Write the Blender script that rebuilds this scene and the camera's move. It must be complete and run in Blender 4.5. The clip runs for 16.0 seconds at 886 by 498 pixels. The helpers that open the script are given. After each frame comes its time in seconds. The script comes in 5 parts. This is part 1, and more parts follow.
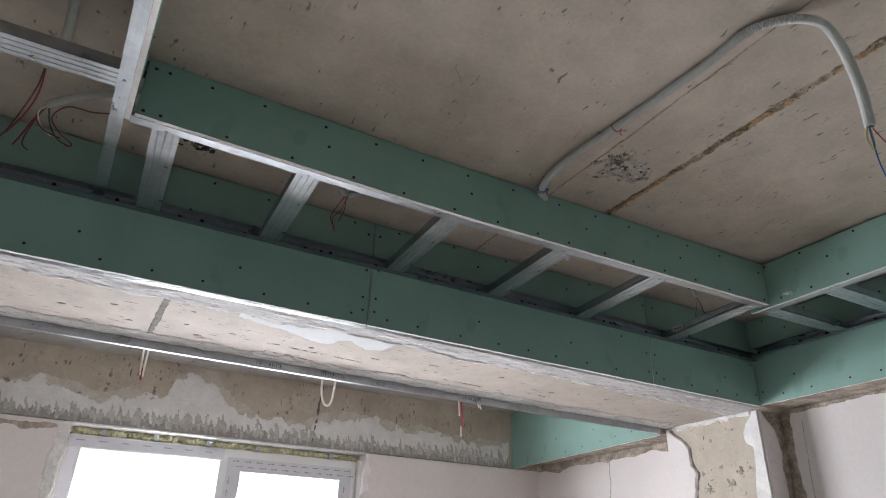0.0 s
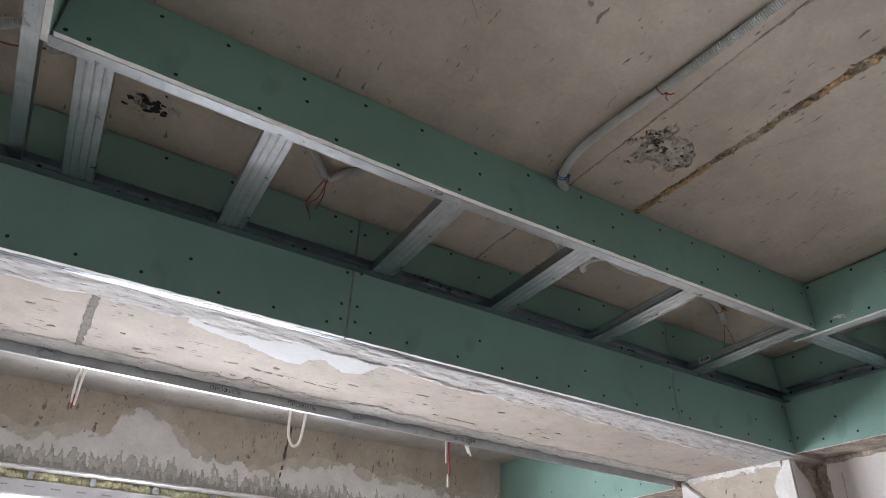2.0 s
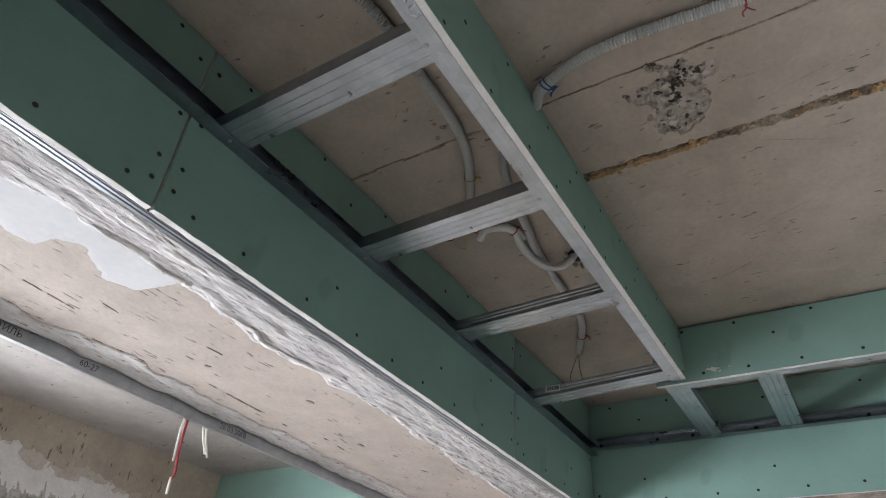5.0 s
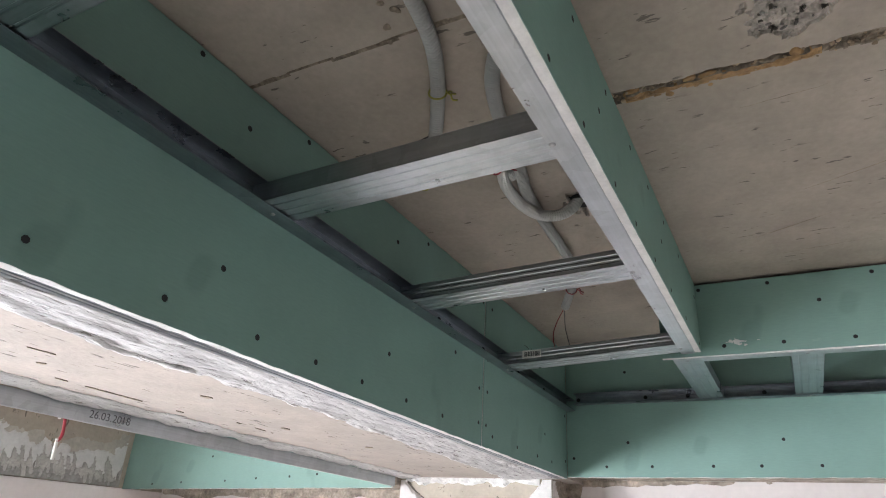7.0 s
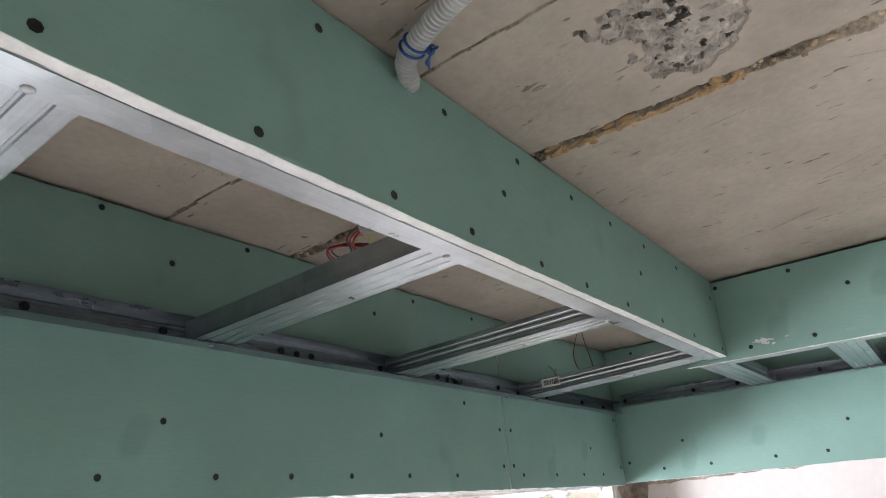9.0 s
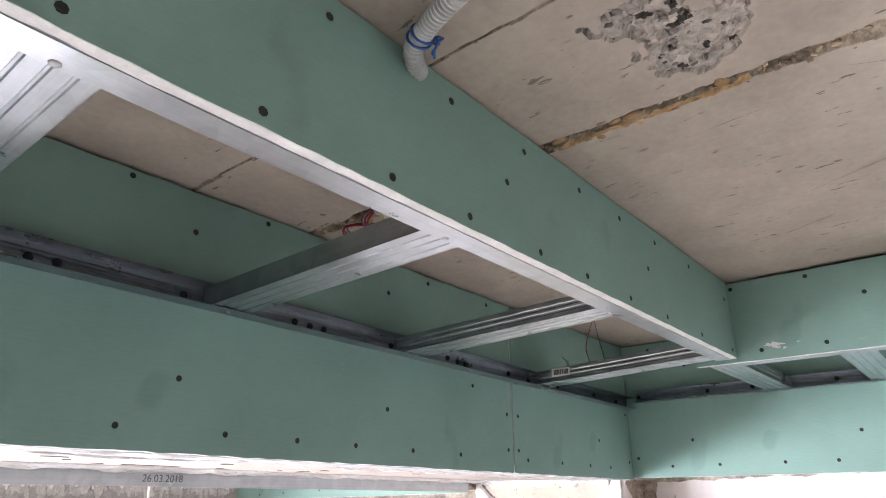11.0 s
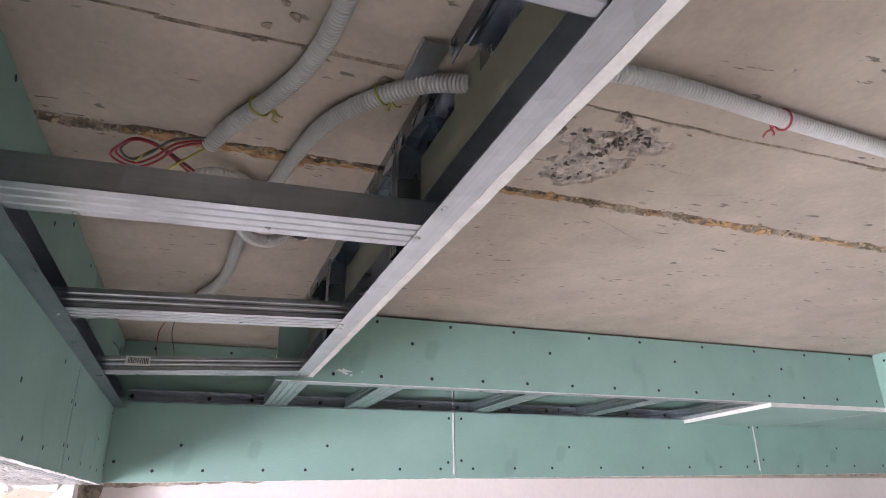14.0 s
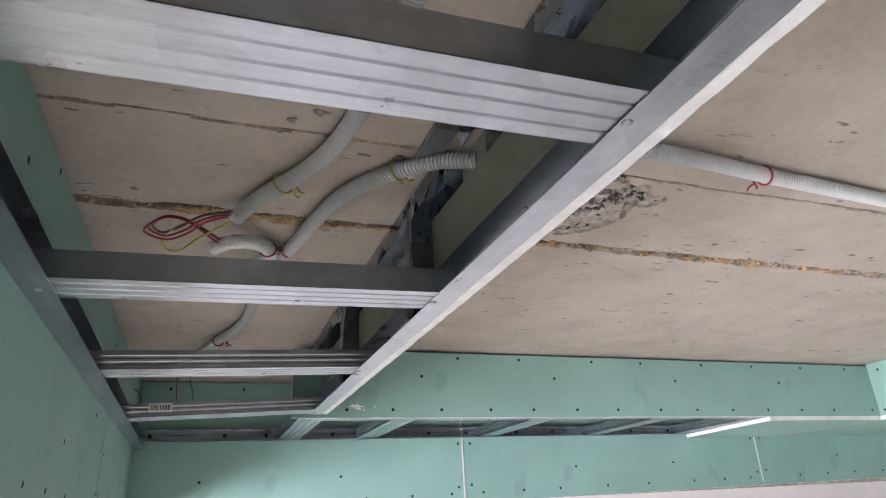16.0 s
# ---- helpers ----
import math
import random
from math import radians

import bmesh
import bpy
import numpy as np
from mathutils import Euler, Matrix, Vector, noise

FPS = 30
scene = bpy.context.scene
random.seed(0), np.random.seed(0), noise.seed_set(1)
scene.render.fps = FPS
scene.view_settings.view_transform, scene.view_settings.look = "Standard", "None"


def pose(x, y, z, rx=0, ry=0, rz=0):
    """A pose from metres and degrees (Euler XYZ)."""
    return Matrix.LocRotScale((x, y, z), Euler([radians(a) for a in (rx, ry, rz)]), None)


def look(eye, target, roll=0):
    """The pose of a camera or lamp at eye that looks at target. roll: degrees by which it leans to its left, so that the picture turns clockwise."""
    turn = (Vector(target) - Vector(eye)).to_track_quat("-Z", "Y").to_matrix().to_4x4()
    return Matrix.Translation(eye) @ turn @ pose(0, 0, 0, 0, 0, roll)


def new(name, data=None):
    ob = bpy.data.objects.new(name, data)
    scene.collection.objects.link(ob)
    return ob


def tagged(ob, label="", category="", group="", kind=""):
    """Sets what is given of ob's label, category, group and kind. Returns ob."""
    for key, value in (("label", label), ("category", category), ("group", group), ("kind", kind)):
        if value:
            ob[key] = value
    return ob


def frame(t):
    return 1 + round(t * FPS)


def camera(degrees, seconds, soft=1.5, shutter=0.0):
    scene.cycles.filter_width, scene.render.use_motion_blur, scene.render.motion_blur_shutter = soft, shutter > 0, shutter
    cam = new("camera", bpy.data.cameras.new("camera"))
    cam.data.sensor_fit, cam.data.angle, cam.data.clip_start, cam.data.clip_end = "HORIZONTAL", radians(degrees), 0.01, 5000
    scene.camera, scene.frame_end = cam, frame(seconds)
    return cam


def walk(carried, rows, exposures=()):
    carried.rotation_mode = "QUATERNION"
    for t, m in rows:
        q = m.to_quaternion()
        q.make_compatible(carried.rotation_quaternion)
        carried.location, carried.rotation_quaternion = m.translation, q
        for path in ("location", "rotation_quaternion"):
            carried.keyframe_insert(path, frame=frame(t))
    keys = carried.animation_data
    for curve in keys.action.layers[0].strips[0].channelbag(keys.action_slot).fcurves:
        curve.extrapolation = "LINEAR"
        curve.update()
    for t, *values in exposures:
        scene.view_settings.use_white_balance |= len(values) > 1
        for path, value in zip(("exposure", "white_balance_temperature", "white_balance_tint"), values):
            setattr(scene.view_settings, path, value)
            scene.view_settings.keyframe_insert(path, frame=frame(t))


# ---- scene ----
cam = camera(68.8, 16.0, soft=1.0)
PATH = [
    (0, (0.119, 0.104, 1.52), (0.94, 1.699, 2.404), 1.8),
    (0.5, (0.094, 0.161, 1.518), (0.95, 1.732, 2.413), 0.0),
    (1, (0.13, 0.238, 1.516), (1.017, 1.785, 2.422), 0.3),
    (1.5, (0.226, 0.334, 1.524), (1.046, 1.868, 2.511), 1.2),
    (2, (0.251, 0.446, 1.543), (1.084, 1.943, 2.575), 2.4),
    (2.5, (0.23, 0.573, 1.522), (1.11, 2.02, 2.586), 3.4),
    (3, (0.209, 0.738, 1.503), (1.27, 2.078, 2.542), 1.8),
    (3.5, (0.233, 0.826, 1.489), (1.407, 2.094, 2.496), 1.0),
    (4, (0.288, 0.889, 1.493), (1.492, 2.029, 2.612), 1.2),
    (4.2, (0.319, 0.928, 1.508), (1.531, 1.997, 2.686), 2.0),
    (6.3, (0.516, 1.252, 1.864), (2.099, 2.051, 2.791), 5.1),
    (6.5, (0.56, 1.252, 1.895), (2.137, 2.115, 2.772), 5.0),
    (7, (0.652, 1.269, 1.971), (2.248, 2.149, 2.794), 3.5),
    (7.5, (0.694, 1.295, 2.028), (2.346, 2.141, 2.773), 0.0),
    (8, (0.721, 1.267, 2.07), (2.381, 2.109, 2.802), -4.3),
    (8.5, (0.737, 1.179, 2.122), (2.329, 2.126, 2.876), -7.3),
    (8.7, (0.733, 1.143, 2.136), (2.271, 2.169, 2.898), -6.3),
    (10.8, (0.74, 1.06, 2.134), (2.189, 2.258, 2.816), -1.7),
    (11, (0.735, 1.067, 2.118), (2.183, 2.253, 2.824), -0.2),
    (11.5, (0.728, 1.179, 2.108), (2.351, 2.031, 2.908), 2.1),
    (12, (0.684, 1.305, 2.087), (2.445, 1.772, 2.912), 5.1),
    (12.5, (0.656, 1.414, 2.069), (2.479, 1.465, 2.891), 5.3),
    (13, (0.651, 1.5, 2.066), (2.472, 1.227, 2.847), 5.4),
    (13.5, (0.64, 1.579, 2.083), (2.417, 1.061, 2.842), 2.7),
    (14, (0.623, 1.64, 2.111), (2.374, 0.991, 2.828), -0.7),
    (14.5, (0.6, 1.673, 2.139), (2.328, 0.929, 2.818), -2.3),
    (15, (0.577, 1.677, 2.142), (2.296, 0.943, 2.852), -2.2),
    (15.5, (0.57, 1.683, 2.14), (2.292, 0.978, 2.874), -2.5),
    (16, (0.559, 1.683, 2.144), (2.293, 1.025, 2.893), -3.1),
]
EXPOSURES = [(0, -0.39, 6500, 9), (2.5, -0.36, 6500, 9), (4.2, -0.49, 6500, 9), (6.3, 0.07, 6500, 9), (7.5, 0.20, 6500, 9), (8.7, 0.51, 6500, 9),
             (11, 0.80, 6550, 15), (12.5, 0.70, 6650, 19), (14, 0.57, 6600, 20), (15, 0.57, 6500, 17), (16, 0.69, 6450, 14)]
walk(cam, [(t, look(eye, target, roll)) for t, eye, target, roll in PATH], EXPOSURES)

# ---- sizes ----
ZC = 2.515            # underside of the concrete slab
ZL = 2.36             # underside of the cross profiles along the beam
ZW = 2.344            # underside of the channel on the boarded beam
ZE = 2.352            # underside of the cross profiles along the east wall
YB = 1.848            # face of the boards on the beam
XE = 2.503            # face of the boards on the east beam
YF = 1.416            # room face of the fascia board along the beam
XF = 2.060            # room face of the east fascia board
YS = -0.330           # room face of the south fascia board
ZB = 2.150            # lower edge of the boards at the east corner
ZBAY = 2.443          # underside of the lower slab over the bay
FALL = 0.011          # the beam falls towards the east by this much a metre
BOARD = 0.0125
RISE = 0.027          # the slab and the fascia rise towards the west of BENT by this much a metre
BENT = 0.90
XW, YSOUTH, XWALL, YBAY = -0.62, -1.60, 2.70, 3.69


def bend(x):
    d = max(0.0, BENT - x)
    return RISE * d * d / (d + 0.12)


def channel_z(x):
    """Underside of the channel on the beam, falling towards the east."""
    return ZW + 0.011 * (1.75 - x)


def along(points, x):
    """The value at x on a line through points (x, value)."""
    if x <= points[0][0]:
        return points[0][1]
    for (a, p), (b, q) in zip(points, points[1:]):
        if x <= b:
            return p + (q - p) * (x - a) / (b - a)
    return points[-1][1]


# ---- world and light ----
world = bpy.data.worlds.new("overcast_sky")
scene.world = world
world.use_nodes = True
wn = world.node_tree
sky = wn.nodes.new("ShaderNodeTexSky")
sky.sky_type, sky.sun_disc = "NISHITA", False
sky.sun_elevation, sky.sun_rotation = radians(35), radians(20)
wn.links.new(sky.outputs[0], wn.nodes["Background"].inputs[0])
wn.nodes["Background"].inputs[1].default_value = 0.07


def area_light(name, m, w, h, watts, colour):
    data = bpy.data.lights.new(name, "AREA")
    data.shape, data.size, data.size_y, data.energy, data.color = "RECTANGLE", w, h, watts, colour
    ob = new(name, data)
    ob.matrix_world = m
    return ob


area_light("window_daylight", look((0.75, YBAY + 0.42, 1.40), (1.45, 0.0, -0.30)), 1.3, 1.05, 165, (0.90, 0.935, 1.0))
# Added fill from the unseen south side, for the surfaces facing away from the bay.
area_light("south_fill_light", look((1.6, YSOUTH - 0.12, 1.45), (1.6, 3.0, 1.45)), 1.5, 1.4, 1.2, (0.90, 0.935, 1.0))


# ---- materials ----
def shader(name, rough=0.6, metal=0.0):
    mat = bpy.data.materials.new(name)
    mat.use_nodes = True
    nt = mat.node_tree
    b = nt.nodes["Principled BSDF"]
    b.inputs["Roughness"].default_value, b.inputs["Metallic"].default_value = rough, metal
    return mat, nt, b


def node(nt, kind, **values):
    n = nt.nodes.new(kind)
    for k, v in values.items():
        n.inputs[k.replace("_", " ")].default_value = v
    return n


def ramp(nt, source, stops):
    r = nt.nodes.new("ShaderNodeValToRGB")
    while len(r.color_ramp.elements) < len(stops):
        r.color_ramp.elements.new(0.5)
    for e, (p, c) in zip(r.color_ramp.elements, stops):
        e.position, e.color = p, (*c, 1) if len(c) == 3 else c
    nt.links.new(source, r.inputs[0])
    return r.outputs[0]


def grey(v):
    return (v, v, v)


def mixed(nt, how, fac, a, b):
    m = nt.nodes.new("ShaderNodeMix")
    m.data_type, m.blend_type = "RGBA", how
    for slot, v in ((0, fac), (6, a), (7, b)):
        if hasattr(v, "links"):
            nt.links.new(v, m.inputs[slot])
        else:
            m.inputs[slot].default_value = v if slot == 0 else (*v, 1)
    return m.outputs[2]


def coords(nt, scale=(1, 1, 1), turn=0.0):
    t = nt.nodes.new("ShaderNodeTexCoord")
    m = nt.nodes.new("ShaderNodeMapping")
    m.inputs["Scale"].default_value = scale
    m.inputs["Rotation"].default_value = (0, 0, turn)
    nt.links.new(t.outputs["Object"], m.inputs[0])
    return m.outputs[0]


def noise_at(nt, vec, scale, detail=4.0, rough=0.55):
    n = node(nt, "ShaderNodeTexNoise", Scale=scale, Detail=detail, Roughness=rough)
    nt.links.new(vec, n.inputs["Vector"])
    return n.outputs[0]


def bumped(nt, b, height, strength, distance):
    n = node(nt, "ShaderNodeBump", Strength=strength, Distance=distance)
    nt.links.new(height, n.inputs["Height"])
    nt.links.new(n.outputs[0], b.inputs["Normal"])


def plain(name, base, rough=0.6, metal=0.0, var=0.12, big=3.0, fine=70.0, bump=0.25, depth=0.001, island=0.0):
    mat, nt, b = shader(name, rough, metal)
    v = coords(nt)
    n1, n2 = noise_at(nt, v, big), noise_at(nt, v, fine, 3.0)
    c = mixed(nt, "MULTIPLY", 1.0, base, ramp(nt, n1, [(0.3, grey(1 - var)), (0.7, grey(1 + var))]))
    c = mixed(nt, "MULTIPLY", 1.0, c, ramp(nt, n2, [(0.3, grey(1 - var * 0.7)), (0.7, grey(1 + var * 0.5))]))
    if island:
        g = nt.nodes.new("ShaderNodeNewGeometry")
        c = mixed(nt, "MULTIPLY", 1.0, c, ramp(nt, g.outputs["Random Per Island"], [(0, grey(1 - island)), (1, grey(1 + island))]))
    nt.links.new(c, b.inputs["Base Color"])
    nt.links.new(ramp(nt, n2, [(0.2, grey(max(rough - 0.1, 0.05))), (0.8, grey(min(rough + 0.1, 1)))]), b.inputs["Roughness"])
    if bump:
        bumped(nt, b, n2, bump, depth)
    return mat


def concrete(name, base, stain, gouges=0.64, along=(8.0, 2.2, 8.0), turn=0.15):
    """Cast concrete: broad stains, fine grain, short dark gouges and pin holes."""
    mat, nt, b = shader(name, 0.85)
    v = coords(nt)
    broad, fine = noise_at(nt, v, 1.7, 5.0, 0.6), noise_at(nt, v, 95.0, 3.0)
    mid = noise_at(nt, v, 9.0, 6.0, 0.65)
    c = mixed(nt, "MIX", ramp(nt, broad, [(0.38, grey(0)), (0.66, grey(1))]), base, stain)
    c = mixed(nt, "MULTIPLY", 1.0, c, ramp(nt, mid, [(0.3, grey(0.84)), (0.7, grey(1.1))]))
    c = mixed(nt, "MULTIPLY", 1.0, c, ramp(nt, fine, [(0.3, grey(0.93)), (0.7, grey(1.04))]))
    s = noise_at(nt, coords(nt, along, turn), 13.0, 3.0, 0.55)
    w = noise_at(nt, v, 12.0, 2.0, 0.5)
    cut = mixed(nt, "MULTIPLY", 1.0, ramp(nt, s, [(gouges, grey(0)), (gouges + 0.035, grey(1))]), ramp(nt, w, [(0.53, grey(0)), (0.57, grey(1))]))
    pale = noise_at(nt, coords(nt, (2.0, 1.0, 2.0), 0.3), 4.0, 5.0, 0.7)
    c = mixed(nt, "MIX", ramp(nt, pale, [(0.58, grey(0)), (0.72, grey(0.5))]), c, tuple(x * 1.18 for x in base))
    c = mixed(nt, "MIX", cut, c, tuple(x * 0.36 for x in base))
    nt.links.new(c, b.inputs["Base Color"])
    h = mixed(nt, "MULTIPLY", 1.0, fine, ramp(nt, cut, [(0, grey(1)), (1, grey(0.0))]))
    bumped(nt, b, h, 0.35, 0.002)
    return mat


def galvanised(name, base=(0.475, 0.505, 0.535), rough=0.295):
    """Zinc-coated sheet: soft spangle, rolling streaks along x, dull patches."""
    mat, nt, b = shader(name, rough, 1.0)
    v = coords(nt)
    sp = node(nt, "ShaderNodeTexVoronoi", Scale=55.0)
    nt.links.new(v, sp.inputs["Vector"])
    streak = noise_at(nt, coords(nt, (1.5, 90, 90)), 3.0, 3.0)
    blot = noise_at(nt, v, 14.0, 5.0, 0.6)
    c = mixed(nt, "MULTIPLY", 1.0, base, ramp(nt, sp.outputs["Color"], [(0.0, grey(0.90)), (1.0, grey(1.06))]))
    c = mixed(nt, "MULTIPLY", 1.0, c, ramp(nt, streak, [(0.3, grey(0.92)), (0.7, grey(1.05))]))
    c = mixed(nt, "MULTIPLY", 1.0, c, ramp(nt, blot, [(0.3, grey(0.84)), (0.7, grey(1.07))]))
    nt.links.new(c, b.inputs["Base Color"])
    nt.links.new(ramp(nt, blot, [(0.3, grey(rough - 0.04)), (0.7, grey(rough + 0.09))]), b.inputs["Roughness"])
    bumped(nt, b, streak, 0.05, 0.0005)
    return mat


def board_paper():
    """Green moisture-board paper: fibres, faint scuffs and a few pale gypsum smears."""
    mat, nt, b = shader("green_board_paper", 0.72)
    v = coords(nt)
    fibre = noise_at(nt, coords(nt, (1, 6, 6)), 60.0, 3.0)
    cloud = noise_at(nt, v, 4.0, 4.0, 0.6)
    smear = noise_at(nt, coords(nt, (1.0, 3.0, 3.0)), 5.5, 5.0, 0.7)
    c = mixed(nt, "MULTIPLY", 1.0, (0.252, 0.402, 0.354), ramp(nt, cloud, [(0.3, grey(0.90)), (0.7, grey(1.07))]))
    c = mixed(nt, "MULTIPLY", 1.0, c, ramp(nt, fibre, [(0.3, grey(0.96)), (0.7, grey(1.03))]))
    c = mixed(nt, "MIX", ramp(nt, smear, [(0.70, grey(0)), (0.80, grey(0.35))]), c, (0.62, 0.68, 0.64))
    thumb = noise_at(nt, coords(nt, (1.0, 1.0, 0.7)), 9.0, 2.0, 0.45)
    c = mixed(nt, "MULTIPLY", ramp(nt, thumb, [(0.66, grey(0)), (0.72, grey(1))]), c, grey(0.87))
    nt.links.new(c, b.inputs["Base Color"])
    bumped(nt, b, fibre, 0.1, 0.0005)
    return mat


def torn_plaster(name, light, grey_, dark):
    """Torn filler: pale skin, grey streaks dragged along x, dark open crevices."""
    mat, nt, b = shader(name, 0.9)
    v = coords(nt)
    drag = noise_at(nt, coords(nt, (2.2, 9.0, 9.0), 0.12), 7.0, 6.0, 0.65)
    fine = noise_at(nt, coords(nt, (1.0, 2.2, 1.0), 0.2), 70.0, 4.0, 0.6)
    broad = noise_at(nt, v, 5.0, 4.0, 0.6)
    c = mixed(nt, "MIX", ramp(nt, drag, [(0.42, grey(0)), (0.60, grey(1))]), light, grey_)
    c = mixed(nt, "MIX", ramp(nt, broad, [(0.45, grey(0)), (0.65, grey(0.6))]), c, light)
    crack = noise_at(nt, coords(nt, (3.5, 13.0, 13.0), 0.25), 9.0, 5.0, 0.6)
    c = mixed(nt, "MIX", ramp(nt, crack, [(0.615, grey(0)), (0.65, grey(0.85))]), c, dark)
    c = mixed(nt, "MULTIPLY", 1.0, c, ramp(nt, fine, [(0.3, grey(0.88)), (0.7, grey(1.06))]))
    nt.links.new(c, b.inputs["Base Color"])
    h = mixed(nt, "MULTIPLY", 1.0, ramp(nt, drag, [(0.3, grey(0.2)), (0.7, grey(1))]), ramp(nt, crack, [(0.58, grey(1)), (0.66, grey(0))]))
    bumped(nt, b, mixed(nt, "MIX", 0.35, h, fine), 0.8, 0.006)
    return mat


M = {
    "torn": torn_plaster("torn_filler", (0.62, 0.595, 0.59), (0.44, 0.42, 0.418), (0.18, 0.155, 0.14)),
    "torn_white": torn_plaster("torn_white_filler", (0.76, 0.735, 0.725), (0.60, 0.575, 0.57), (0.27, 0.235, 0.215)),
    "green": board_paper(),
    "gypsum": plain("gypsum_core", (0.74, 0.72, 0.705), 0.9, var=0.1, big=25, fine=180, bump=0.5, depth=0.001),
    "backpaper": plain("board_back_paper", (0.27, 0.27, 0.21), 0.85, var=0.1, big=6, fine=110, bump=0.15),
    "steel": galvanised("galvanised_steel"),
    # Darker copies of steel, painting the shade inside channels and behind the fascia.
    "shadezinc": galvanised("deep_shade_zinc_steel", (0.29, 0.335, 0.38), 0.24),
    "zinc": galvanised("shaded_zinc_steel", (0.33, 0.36, 0.395), 0.295),
    "slab": concrete("slab_concrete", (0.478, 0.412, 0.351), (0.416, 0.353, 0.295), 0.64),
    "bayslab": concrete("bay_slab_concrete", (0.40, 0.372, 0.350), (0.35, 0.325, 0.305), 0.62, (4.0, 2.2, 8.0), 0.6),
    "groove": plain("joint_mortar", (0.33, 0.272, 0.21), 0.95, var=0.5, big=30, fine=160, bump=0.8, depth=0.004),
    "foam": plain("aged_foam", (0.40, 0.245, 0.115), 0.8, var=0.4, big=28, fine=120, bump=0.7, depth=0.004),
    "spall": plain("spalled_concrete", (0.45, 0.40, 0.355), 0.95, var=0.25, big=45, fine=140, bump=0.9, depth=0.005),
    "crevice": plain("deep_broken_concrete", (0.17, 0.15, 0.13), 0.95, var=0.3, big=60, fine=200, bump=0.6, depth=0.003),
    "pebble": plain("aggregate", (0.21, 0.19, 0.175), 0.7, var=0.15, big=40, fine=200, bump=0.3, island=0.65),
    "crumb": plain("mortar_crumbs", (0.36, 0.275, 0.19), 0.9, var=0.2, big=40, fine=200, bump=0.3, island=0.55),
    "beam": concrete("beam_concrete", (0.47, 0.405, 0.358), (0.42, 0.36, 0.315), 0.605, (1.6, 9.0, 9.0), -0.12),
    "lintel": concrete("lintel_concrete", (0.50, 0.435, 0.365), (0.44, 0.38, 0.315), 0.60, (7.0, 7.0, 2.0), 0.0),
    "pier": concrete("pier_concrete", (0.55, 0.485, 0.405), (0.49, 0.43, 0.355), 0.63, (5.0, 5.0, 5.0), 0.0),
    "rawstrip": plain("raw_masonry", (0.42, 0.35, 0.295), 0.95, var=0.4, big=22, fine=90, bump=0.9, depth=0.006),
    "plaster": plain("wall_plaster", (0.80, 0.74, 0.73), 0.88, var=0.05, big=2.2, fine=60, bump=0.2, depth=0.001),
    "whiteplaster": plain("white_plaster", (0.81, 0.785, 0.775), 0.9, var=0.10, big=18, fine=90, bump=0.5, depth=0.002),
    "putty": plain("grey_putty", (0.70, 0.685, 0.68), 0.85, var=0.10, big=12, fine=80, bump=0.3, depth=0.001),
    "beamputty": plain("blue_grey_putty", (0.585, 0.585, 0.60), 0.85, var=0.06, big=12, fine=80, bump=0.2, depth=0.001),
    "thinputty": plain("scraped_putty", (0.50, 0.465, 0.415), 0.9, var=0.16, big=16, fine=80, bump=0.3, depth=0.001),
    # Darker copy of the combed putty, with the grooves' shade in its colour.
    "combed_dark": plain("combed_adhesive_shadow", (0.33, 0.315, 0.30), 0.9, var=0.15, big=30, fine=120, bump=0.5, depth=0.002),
    "combed": plain("combed_putty", (0.47, 0.45, 0.43), 0.9, var=0.2, big=30, fine=120, bump=0.5, depth=0.002),
    "floor": concrete("screed", (0.46, 0.445, 0.42), (0.40, 0.385, 0.36), 0.68),
    "pvc": plain("white_pvc", (0.82, 0.82, 0.82), 0.35, var=0.03, big=4, fine=90, bump=0.05),
    "film": plain("protective_film", (0.69, 0.69, 0.74), 0.45, var=0.05, big=10, fine=90, bump=0.1),
    "faintink": plain("faint_print", (0.22, 0.22, 0.23), 0.6, var=0.1, bump=0),
    "ink": plain("dark_ink", (0.08, 0.08, 0.09), 0.6, var=0.1, bump=0),
    "mountfoam": plain("mounting_foam", (0.74, 0.70, 0.48), 0.9, var=0.25, big=30, fine=120, bump=0.9, depth=0.006),
    "tube": plain("grey_conduit_plastic", (0.56, 0.56, 0.55), 0.45, var=0.06, big=8, fine=90, bump=0.1),
    "pale": plain("pale_conduit_plastic", (0.66, 0.65, 0.63), 0.4, var=0.05, big=8, fine=90, bump=0.05),
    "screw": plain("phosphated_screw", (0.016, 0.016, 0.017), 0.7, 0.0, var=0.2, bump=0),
    "bolt": plain("zinc_screw", (0.45, 0.45, 0.46), 0.35, 1.0, var=0.2, bump=0.1),
    "red": plain("red_insulation", (0.29, 0.022, 0.035), 0.4, var=0.1, bump=0),
    "blue": plain("blue_insulation", (0.03, 0.11, 0.36), 0.4, var=0.1, bump=0),
    "brown": plain("brown_insulation", (0.16, 0.05, 0.03), 0.4, var=0.1, bump=0),
    "yellow": plain("yellow_green_insulation", (0.40, 0.38, 0.07), 0.45, var=0.25, big=60, bump=0),
    "whitewire": plain("white_cable", (0.74, 0.72, 0.68), 0.45, var=0.05, bump=0),
    "label": plain("paper_label", (0.75, 0.74, 0.72), 0.6, var=0.05, bump=0),
}
glass, gnt, gb = shader("window_glass", 0.02)
gb.inputs["Transmission Weight"].default_value, gb.inputs["IOR"].default_value = 1.0, 1.45
M["glass"] = glass
glow = bpy.data.materials.new("bright_sky")
glow.use_nodes = True
gl = glow.node_tree.nodes["Principled BSDF"]
